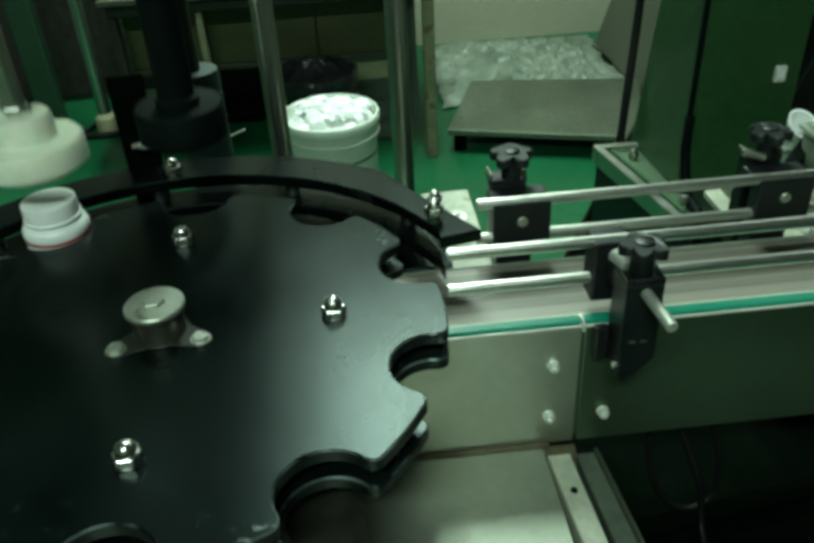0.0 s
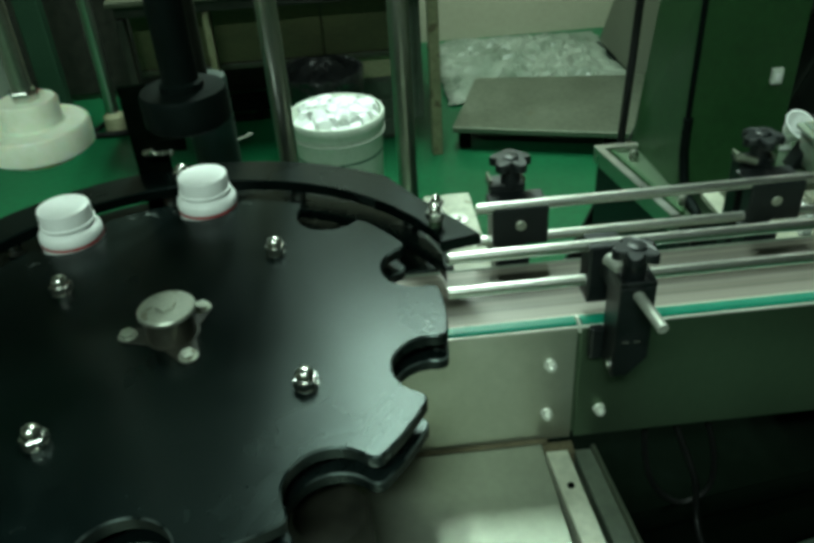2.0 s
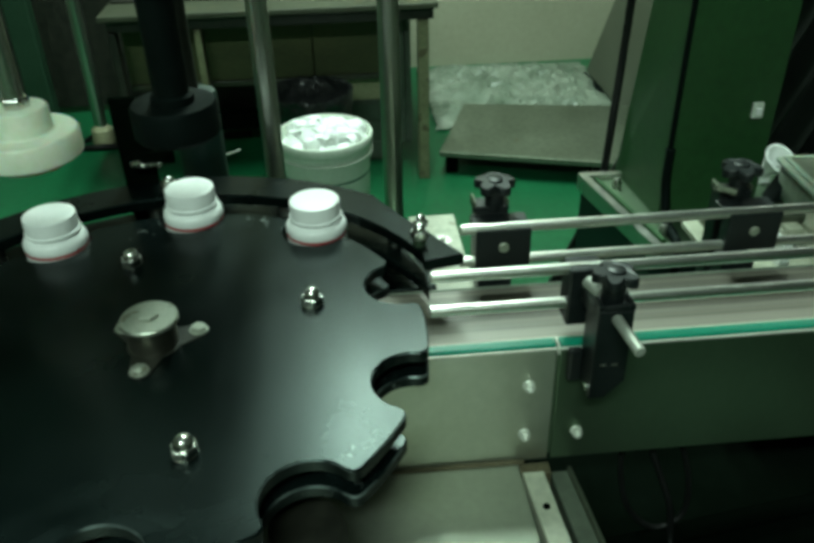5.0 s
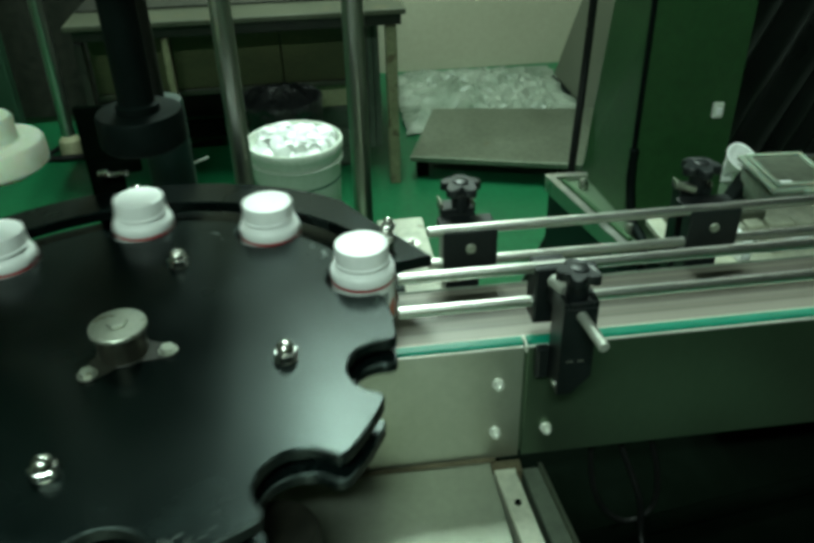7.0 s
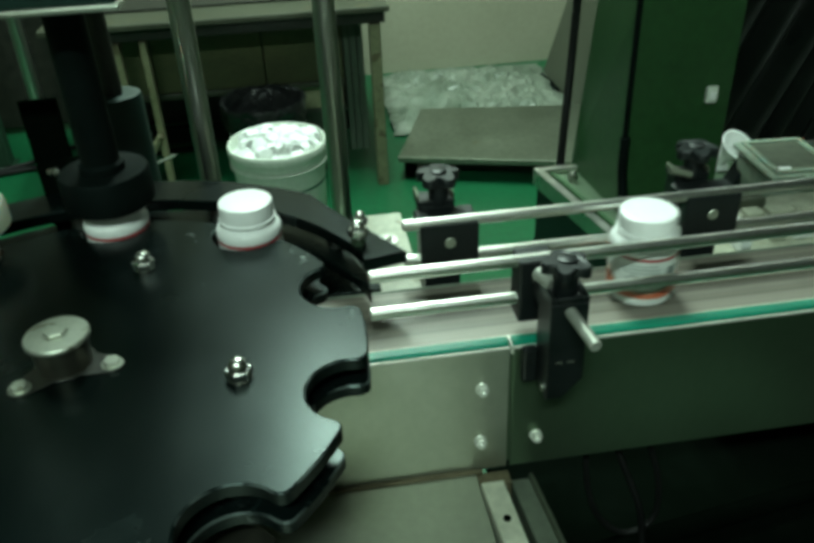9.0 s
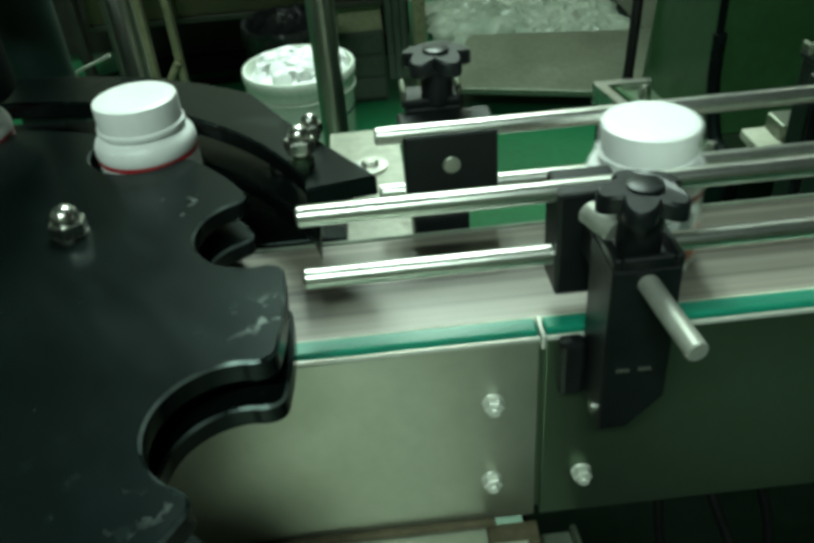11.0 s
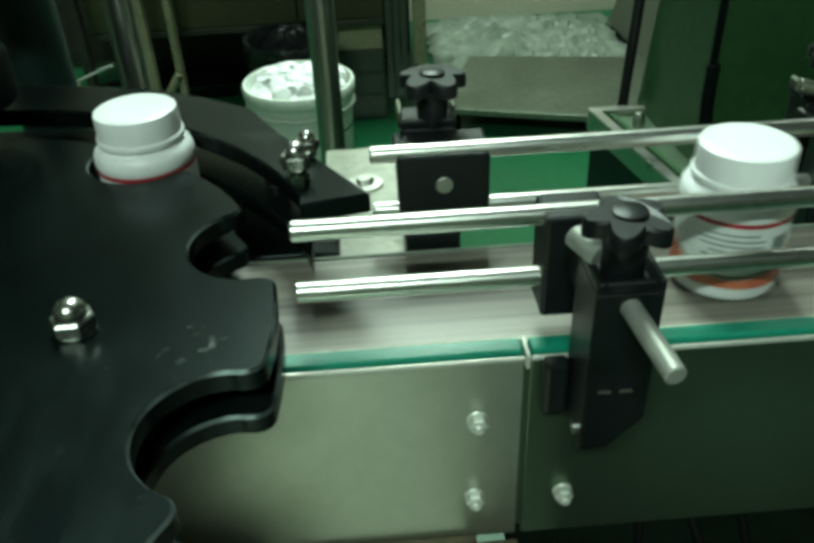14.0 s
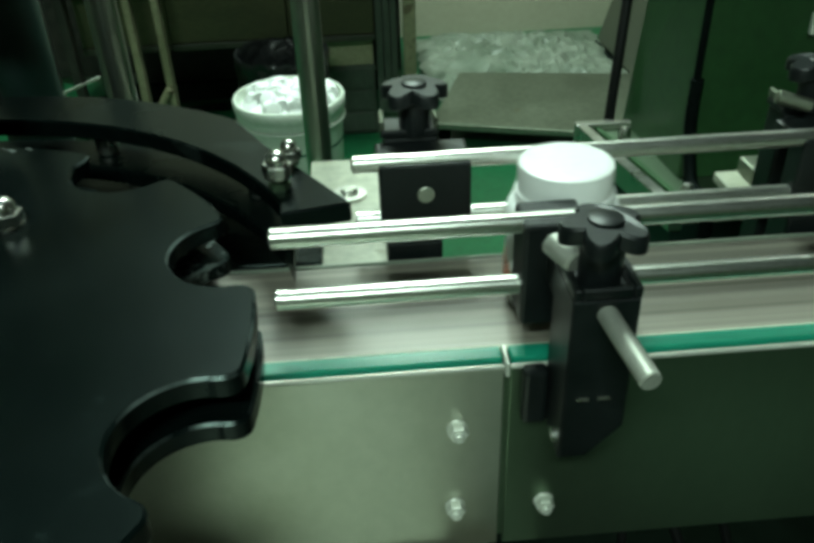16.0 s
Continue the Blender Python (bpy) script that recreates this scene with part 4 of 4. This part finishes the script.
def work_bench():
    t = thing("work_bench", (0, 0, 0), "old work bench with chipped cream paint and a dark open bay", "bench")
    yf, yb = 2.63, 3.50
    part("top", box((-0.665, yf - 0.03, 0.600), (0.392, yb, 0.618), 0.003), "bench_top", t)
    part("top_mat", box((-0.655, yf + 0.13, 0.6185), (0.385, yb - 0.01, 0.6260), 0.001), "drum", t, "dark rubber bench mat")
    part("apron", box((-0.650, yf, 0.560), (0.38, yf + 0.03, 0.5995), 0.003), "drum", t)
    # left and rear legs are dark: the bay's shade is put into their colour
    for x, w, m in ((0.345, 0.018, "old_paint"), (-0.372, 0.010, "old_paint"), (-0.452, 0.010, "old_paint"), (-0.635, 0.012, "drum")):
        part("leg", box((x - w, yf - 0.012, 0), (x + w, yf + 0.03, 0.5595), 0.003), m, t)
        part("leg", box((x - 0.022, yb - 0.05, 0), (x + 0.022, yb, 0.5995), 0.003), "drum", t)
    for a, b in ((-0.645, -0.38), (-0.376, -0.02), (-0.016, 0.245)):
        part("back_panel", box((a, yf + 0.14, 0.344), (b, yf + 0.155, 0.5995), 0.003), "board", t)
        part("panel_lip", box((a, yf + 0.132, 0.324), (b, yf + 0.158, 0.3435), 0.003), "bench_top", t, "pale lower edge of the back panel")
    part("brace", rod((-0.452, yf - 0.02, 0.14), (-0.372, yf - 0.02, 0.26), 0.012, 8), "old_paint", t)
    # bay back and stretcher also carry the shade under the bench as colour
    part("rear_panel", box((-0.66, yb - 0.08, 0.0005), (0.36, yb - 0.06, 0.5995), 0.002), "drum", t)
    for x in (0.2490, 0.2715, 0.2940):
        part("slat", box((x, yf + 0.118, 0.09), (x + 0.0205, yf + 0.135, 0.5985), 0.003), "grey_slat", t, "grey upright slat beside the leg")
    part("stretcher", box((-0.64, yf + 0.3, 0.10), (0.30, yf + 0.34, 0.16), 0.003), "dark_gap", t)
    return t


work_bench()


def drawer_unit():
    t = thing("drawer_unit", (0.150, 2.80, 0.0), "low grey-green drawer unit under the bench", "drawers")
    part("case", box((-0.095, 0.0, 0.0), (0.092, 0.30, 0.235), 0.004), "grey_slat", t)
    for z in (0.015, 0.090, 0.165):
        part("drawer_front", box((-0.088, -0.008, z), (0.085, -0.0005, z + 0.062), 0.002), "grey_slat", t)


drawer_unit()


def carton():
    t = thing("carton", (0.150, 2.80, 0.2355), "beige cardboard carton on a low drawer unit", "carton")
    part("box", box((-0.085, 0.004, 0), (0.088, 0.24, 0.092), 0.004), "beige", t)
    part("flap", box((-0.087, -0.004, 0.0925), (0.090, 0.11, 0.0965), 0.0015), "beige", t)
    return t


carton()


def backing_board():
    # added board: keeps the background left of the bench dark
    t = thing("dark_backing", (-1.02, 3.46, 0), "dark board added behind the bench to cover the lit wall", "board")
    part("board", box((-0.34, 0, 0.03), (0.34, 0.02, 1.25), 0.003), "drum", t)
    for x in (-0.30, 0.30):
        part("foot", box((x - 0.02, -0.06, 0), (x + 0.02, 0.08, 0.03), 0.002), "drum", t)


backing_board()


def platform():
    t = thing("floor_platform", (0.40, 2.635, 0), "low galvanised sheet platform on a dark frame", "platform")
    o = [(0.0, 0.0), (0.62, -0.19), (0.80, 0.33), (0.155, 0.45)]
    part("sheet", prism(o, 0.074, 0.095, 0.003), "galv", t)
    for x, y in ((0.05, 0.04), (0.55, -0.07), (0.70, 0.32), (0.19, 0.40)):
        part("leg", box((x - 0.02, y - 0.02, 0), (x + 0.02, y + 0.02, 0.074), 0.002), "dark_gap", t)
    part("frame", prism([(0.10 + x * 0.72, 0.06 + y * 0.70) for x, y in o], 0.040, 0.0735, 0.002), "dark_gap", t)
    return t


platform()


def film_pile():
    t = thing("film_pile", (0.80, 3.40, 0), "heap of crumpled clear plastic film on the floor", "plastic film")
    bm = bmesh.new()
    n, m = 100, 80
    grid = []
    for i in range(n):
        row = []
        for j in range(m):
            x, y = -0.36 + 0.80 * i / (n - 1), -0.36 + 0.76 * j / (m - 1)
            e = max(0.0, 1 - ((x - 0.02) / 0.42) ** 4) * max(0.0, 1 - (y / 0.39) ** 4)
            h = 0.040 + 0.030 * noise.noise((x * 6, y * 6, 1.7)) + 0.030 * (1 - 2 * abs(noise.noise((x * 11, y * 9, 5.1)))) + 0.016 * (1 - 2 * abs(noise.noise((x * 30, y * 24, 2.0))))
            row.append(bm.verts.new((x + 0.02 * noise.noise((x * 20, y * 20, 9)), y, 0.004 + max(0.0, 0.85 * e * h))))
        grid.append(row)
    for i in range(n - 1):
        for j in range(m - 1):
            bm.faces.new((grid[i][j], grid[i + 1][j], grid[i + 1][j + 1], grid[i][j + 1]))
    part("sheet", bm, "film", t, smooth=True)
    bm = bmesh.new()
    grid = []
    for i in range(34):
        row = []
        for j in range(24):
            u, v = i / 33 - 0.5, j / 23 - 0.5
            e = max(0.0, 1 - (2 * u) ** 4) * max(0.0, 1 - (2 * v) ** 4)
            h = 0.035 + 0.03 * noise.noise((u * 5, v * 5, 7.7)) + 0.035 * (1 - 2 * abs(noise.noise((u * 9, v * 9, 3.3))))
            row.append(bm.verts.new((-0.08 + 0.44 * u + 0.03 * noise.noise((u * 6, v * 6, 1)), 0.06 + 0.50 * v, 0.022 + 0.85 * e * h)))
        grid.append(row)
    for i in range(33):
        for j in range(23):
            bm.faces.new((grid[i][j], grid[i + 1][j], grid[i + 1][j + 1], grid[i][j + 1]))
    part("loose_sheet", bm, "film", t, smooth=True)
    return t


film_pile()


def slanted_housing():
    t = thing("slanted_housing", (1.21, 0, 0), "grey-green sheet metal housing with a slanted back", "housing")
    bm = prism([(2.48, 0.03), (3.59, 0.03), (3.24, 0.52), (2.75, 1.24), (2.60, 1.7), (2.48, 1.7)], 0.0, 0.55, 0.003)
    bm.transform(Matrix(((0, 0, 1, 0), (1, 0, 0, 0), (0, 1, 0, 0), (0, 0, 0, 1))))
    part("shell", bm, "housing", t)
    part("plinth", box((0.02, 2.50, 0.0), (0.53, 3.55, 0.03)), "dark_gap", t)
    part("edge_seal", rod((-0.004, 3.595, 0.012), (-0.004, 3.30, 0.012), 0.011, 10), "rubber", t, "black rubber seal along the floor", smooth=True)
    return t


slanted_housing()


def filler_machine():
    t = thing("filling_machine", (0, 0, 0), "green painted machine column on a steel frame", "machine")
    bm = bmesh.new()
    rings = [[bm.verts.new((x, y, z)) for x, y in ((0.540, 1.090), (0.690, 1.090), (0.690, yr), (xr, yr))] for z, xr, yr in ((0.656, 0.528, 1.268), (0.960, 0.540, 1.232), (2.1, 0.540, 1.232))]
    for lo, hi in zip(rings, rings[1:]):
        for k in range(4):
            bm.faces.new((lo[k], lo[(k + 1) % 4], hi[(k + 1) % 4], hi[k]))
    bm.faces.new(rings[0][::-1])
    bm.faces.new(rings[-1])
    bmesh.ops.bevel(bm, geom=[e for e in bm.edges if abs(e.verts[0].co.z - e.verts[1].co.z) > 0.1], offset=0.004, segments=2, affect="EDGES", profile=0.5)
    part("column", bm, "green_paint", t)
    part("edge_trim", box((0.5360, 1.0840, 0.760), (0.5440, 1.0895, 2.1), 0.0015), "rubber", t, "black edge trim")
    part("edge_hose", tube([(0.540, 1.085, 0.775), (0.540, 1.082, 0.72), (0.541, 1.060, 0.668), (0.540, 1.030, 0.664), (0.538, 1.002, 0.655), (0.538, 0.998, 0.600)], 0.0072, 12), "rubber", t, "black hose that runs off the edge trim", smooth=True)
    sw = part("switch", box((0.651, 1.082, 0.816), (0.667, 1.0895, 0.839), 0.002), "pail", t, "small pale switch plate")
    part("rocker", box((0.655, 1.079, 0.822), (0.663, 1.082, 0.832), 0.001), "white", sw)
    part("table", prism([(0.478, 1.240), (0.516, 1.012), (1.5, 1.012), (1.5, 1.240)], 0.640, 0.655, 0.001), "panel_green_cast", t)
    part("side_rail", prism([(0.459, 1.236), (0.500, 1.006), (0.5145, 1.006), (0.4735, 1.236)], 0.636, 0.665, 0.0015), "steel", t, "steel angle rail")
    part("rail_seal", prism([(0.482, 1.232), (0.520, 1.020), (0.527, 1.020), (0.489, 1.232)], 0.655, 0.662, 0.001), "green_paint", t, "green strip along the rail")
    part("table_edge", box((0.459, 1.2365, 0.636), (1.5, 1.2500, 0.665), 0.0015), "steel", t)
    part("table_skirt", prism([(0.463, 1.236), (0.503, 1.008), (0.507, 1.008), (0.467, 1.236)], 0.25, 0.636), "dark_green", t)
    part("table_skirt", box((0.508, 1.012, 0.25), (1.5, 1.016, 0.640), 0.001), "dark_green", t)
    for x in (0.54, 1.46):
        for y in (1.04, 1.21):
            part("leg", box((x - 0.02, y - 0.02, 0), (x + 0.02, y + 0.02, 0.63), 0.002), "panel_green_cast", t)
    for x, y in ((0.512, 1.205), (0.532, 1.045)):
        part("stud", lathe([(0, 0.656), (0.008, 0.656), (0.008, 0.664), (0.005, 0.672), (0, 0.673)], 20, at=(x, y, 0)), "nut", t, smooth=True)
    return t


filler_machine()


def hanging_cable():
    t = thing("hanging_cable", (0.520, 1.30, 0.66), "black power cable running down into the frame", "cable")
    part("sheath", tube([(-0.008, 0.0, 1.0), (0.002, 0.0, 0.5), (0.012, 0.0, 0.32), (0.010, 0.0, 0.19), (-0.006, -0.03, 0.06), (-0.014, -0.04, -0.05)], 0.0068), "cable", t, smooth=True)
    return t


hanging_cable()


def cup():
    t = thing("white_scoop", (0.745, 1.195, 0.655), "white plastic funnel scoop leaning on the machine table", "scoop")
    bm = lathe([(0, 0.0), (0.012, 0.0), (0.016, 0.030), (0.036, 0.070), (0.0385, 0.071), (0.0385, 0.074), (0.034, 0.074), (0.014, 0.031), (0.009, 0.004), (0, 0.004)], 36)
    bm.transform(Matrix.Translation((0.006, 0.0, 0.012)) @ Euler((radians(34), radians(16), 0)).to_matrix().to_4x4() @ Matrix.Scale(0.72, 4))
    part("funnel", bm, "white", t, smooth=True)
    part("foot", box((-0.012, -0.010, 0), (0.022, 0.012, 0.012), 0.003), "white", t)
    return t


cup()


def dark_block():
    t = thing("dark_block", (0.768, 1.120, 0.655), "dark grey slanted plastic block beside the tub", "block")
    bm = prism([(-0.034, 0.0), (-0.010, 0.0), (0.010, 0.060), (-0.002, 0.064)], 0.0, 0.030, 0.002)
    bm.transform(Matrix(((1, 0, 0, 0), (0, 0, 1, 0), (0, 1, 0, 0), (0, 0, 0, 1))))
    part("body", bm, "black", t)


dark_block()


def clear_box(x, y, w, d, h, turn):
    t = thing("clear_tub", (x, y, 0.655), "frosted lidded plastic tub on the machine table", "tub", "plastic tubs")
    bm = box((0, 0, 0), (w, d, h), 0.010, 3)
    for v in bm.verts:
        k = 0.90 + 0.10 * v.co.z / h
        v.co.x, v.co.y = w / 2 + (v.co.x - w / 2) * k, d / 2 + (v.co.y - d / 2) * k
    part("tub", bm, "frosted", t, smooth=True)
    lid = part("lid", box((-0.004, -0.004, h + 0.0005), (w + 0.004, d + 0.004, h + 0.009), 0.003), "frosted", t, "frosted lid with a raised rim")
    for lo, hi in (((0.004, 0.004), (w - 0.004, 0.012)), ((0.004, d - 0.012), (w - 0.004, d - 0.004)), ((0.004, 0.0125), (0.012, d - 0.0125)), ((w - 0.012, 0.0125), (w - 0.004, d - 0.0125))):
        part("rim", box((*lo, h + 0.0092), (*hi, h + 0.0135), 0.0015), "frosted", lid)
    part("inset", box((0.0125, 0.0125, h + 0.0092), (w - 0.0125, d - 0.0125, h + 0.0102), 0.0003), "galv", lid, "grey lid panel")
    part("clip", box((w * 0.42, -0.009, h - 0.012), (w * 0.58, -0.0045, h + 0.008), 0.001), "frosted", t, "moulded clip")
    part("tag", box((0.016, 0.014, h + 0.0104), (0.034, 0.024, h + 0.0110), 0.0002), "white", lid, "small white tag")
    t.rotation_euler = (0, 0, turn)
    return t


clear_box(0.740, 1.024, 0.100, 0.122, 0.058, -0.06)
clear_box(0.915, 1.030, 0.110, 0.140, 0.075, -0.06)


def valve_knob():
    t = thing("valve_handle", (0.972, 1.215, 0.655), "glossy black round valve handle on the machine table", "handle")
    part("stem", lathe([(0, 0), (0.016, 0), (0.013, 0.03), (0, 0.03)], 24), "black", t, smooth=True)
    part("grip", lathe([(0, 0.026), (0.022, 0.027), (0.036, 0.040), (0.037, 0.055), (0.026, 0.068), (0.012, 0.072), (0, 0.072)], 32), "bag", t, smooth=True)


valve_knob()


def slotted_guide():
    """A pale stepped plastic guide with raised pads and grey slots between them."""
    t = thing("slotted_guide", (0.500, 0.800, 0.0), "pale slotted plastic guide plate with grey recesses beside the rails", "guide plate")
    part("base_plate", box((0, 0, 0.735), (0.52, 0.130, 0.745), 0.002), "pad_pale", t)
    part("side_plate", box((0.066, 0.0, 0.7452), (0.078, 0.062, 0.776), 0.002), "white", t, "upright white side plate")
    rng = random.Random(12)
    x = 0.084
    while x < 0.48:
        w = rng.uniform(0.016, 0.030)
        y = rng.choice((0.004, 0.020, 0.034))
        part("pad", box((x, y, 0.7452), (x + w, y + rng.uniform(0.018, 0.030), 0.7452 + rng.uniform(0.006, 0.016)), 0.002), rng.choice(("label", "galv", "pad_pale")), t)
        if rng.random() < 0.6:
            part("pad", box((x, 0.072, 0.7452), (x + w * 1.1, 0.092, 0.7545), 0.002), "pad_pale", t)
        x += w + rng.uniform(0.004, 0.012)
    part("top_strip", box((0.020, 0.098, 0.7452), (0.150, 0.128, 0.7600), 0.002), "galv", t, "grey top strip")
    for x in (0.05, 0.45):
        part("leg", box((x - 0.01, 0.05, 0), (x + 0.01, 0.07, 0.735), 0.001), "panel_green_cast", t)
    return t


slotted_guide()


def black_sheet():
    t = thing("black_sheet", (1.25, 1.70, 0.0), "black plastic sheet hanging in leaning folds behind the machine", "plastic sheet")
    for k, (x0, x1, dy) in enumerate(((-0.42, 0.12, 0.0), (0.08, 0.60, -0.06), (0.55, 1.15, 0.02))):
        bm = bmesh.new()
        n, m = 90, 16
        grid = []
        for i in range(n):
            col = []
            for j in range(m):
                u, z = i / (n - 1), 0.02 + 1.9 * j / (m - 1)
                fold = 0.032 * math.sin(u * 41 + 2.2 * noise.noise((u * 6, z * 0.6, k))) + 0.030 * noise.noise((u * 9, z * 0.9, 3.1 + k))
                col.append(bm.verts.new((x0 + (x1 - x0) * u + 0.42 * (z - 0.75), dy + fold * (1.15 - 0.25 * z), z)))
            grid.append(col)
        for i in range(n - 1):
            for j in range(m - 1):
                bm.faces.new((grid[i][j], grid[i + 1][j], grid[i + 1][j + 1], grid[i][j + 1]))
        o = part("sheet", bm, "sheeting", t, smooth=True)
        th = o.modifiers.new("thickness", "SOLIDIFY")
        th.thickness = 0.003
    return t


black_sheet()


def dark_cabinet():
    t = thing("dark_machine", (1.25, 1.95, 0), "dark steel machine housing with hoses before it", "machine")
    part("housing", box((0, 0, 0.05), (1.6, 0.42, 1.9), 0.01), "dark_gap", t)
    part("plinth", box((0.03, 0.03, 0), (1.57, 0.39, 0.05), 0.004), "dark_gap", t)
    return t


dark_cabinet()


def pale_cabinet():
    t = thing("pale_cabinet", (-2.55, 3.08, 0), "pale green-white metal cabinet against the wall", "cabinet")
    part("body", box((0, 0.004, 0.06), (1.22, 0.62, 1.7), 0.006), "cabinet", t)
    part("plinth", box((0.02, 0.03, 0), (1.20, 0.60, 0.06), 0.002), "dark_gap", t)
    for a, b in ((0.01, 0.605), (0.615, 1.21)):
        d = part("door", box((a, -0.014, 0.08), (b, 0.002, 1.68), 0.004), "cabinet", t)
        part("handle", box((b - 0.06, -0.03, 0.85), (b - 0.04, -0.014, 0.98), 0.003), "nut", d)
    return t


pale_cabinet()


def far_leg():
    t = thing("equipment_stand", (-0.875, 3.085, 0), "dull steel stand leg with a pale rubber foot", "stand")
    part("tube", rod((0, 0, 0.05), (0.012, 0.0, 1.4), 0.024), "post", t, smooth=True)
    part("foot", lathe([(0, 0), (0.040, 0), (0.044, 0.02), (0.040, 0.07), (0.026, 0.085), (0, 0.085)], 28), "beige", t, smooth=True)
    return t


far_leg()


def green_post():
    t = thing("green_post", (-1.085, 3.130, 0), "green painted steel post standing on the floor", "post")
    part("tube", box((-0.045, -0.03, 0.006), (0.045, 0.03, 1.60), 0.006), "post_green", t)
    part("base_plate", box((-0.06, -0.045, 0), (0.06, 0.045, 0.006), 0.001), "post_green", t)
    return t


green_post()


def floor_cable(points, r):
    t = thing("floor_cable", (0, 0, 0), "black cable lying across the green floor", "cable", "floor cables")
    part("sheath", tube(points, r), "cable", t, smooth=True)


floor_cable([(-2.0, 2.5, 0.012), (-1.4, 2.90, 0.012), (-1.0, 3.03, 0.012), (-0.84, 3.04, 0.012), (-0.3, 3.1, 0.012)], 0.012)
floor_cable([(-1.25, 2.98, 0.009), (-0.98, 3.10, 0.009), (-0.93, 3.17, 0.009), (-0.7, 3.30, 0.009)], 0.009)


# ---- motion ----
def ease(u):
    u = min(1.0, max(0.0, u))
    return u * u * (3 - 2 * u)


def index_at(t):
    """Number of pockets by which the wheel has turned."""
    return sum(ease((t - s) / TURN_FOR) for s in TURNS) - 1.0


def bottle_pose(k, t):
    n = index_at(t)
    step = 3 + k - n                      # pockets left before the discharge
    done = TURNS[3 + k] + TURN_FOR
    if t >= done:
        c = Vector(polar(PITCH_R, STATION)) + Vector(WHEEL.xy)
        s = SPEED * (t - done)
        drag = 0.008 * ease((s - 0.035) / 0.035) * (1 - ease((s - 0.075) / 0.06))
        return pose(c.x + s - drag, 0.666 + (LANE - 0.666) * ease(s / 0.06), BELT, 0, 0, 250)
    if step <= 4.0001:
        a = STATION + 36 * step
        c = Vector(polar(PITCH_R, a)) + Vector(WHEEL.xy)
        y = c.y if step > 1 else max(c.y, 0.666)      # the rail holds the bottle back at the discharge
        return pose(c.x, y, BELT, 0, 0, 250 - STATION + a)
    # waiting in the infeed queue, one place nearer after each turn
    c = Vector(polar(PITCH_R, STATION + 144)) + Vector(WHEEL.xy)
    late = index_at(t - TURN_FOR)
    gap = max(0.0, 3 + k - late - 4)
    return pose(c.x - 0.07 * gap, c.y + (LANE - c.y) * ease(gap), BELT, 0, 0, 250 + 144)


def head_lift(t):
    """The heads rise as the wheel starts and come down 1.2 s later."""
    s = max(q for q in TURNS if q <= t)
    return 0.066 * ease((t - s - 0.02) / 0.40) * (1 - ease((t - s - 1.14) / 0.34))


def motions():
    times = [k / 10 for k in range(161)]
    walk(wheel, [(t, pose(*WHEEL, 0, 0, -36 * index_at(t) )) for t in times])
    walk(head, [(t, pose(0, 0, head_lift(t))) for t in times])
    walk(chain, [(0, pose(0, 0, 0)), (8, pose(SPEED * 8, 0, 0)), (16, pose(SPEED * 16, 0, 0))])
    for k, b in enumerate(bottles):
        walk(b, [(t, bottle_pose(k, t)) for t in times])


motions()
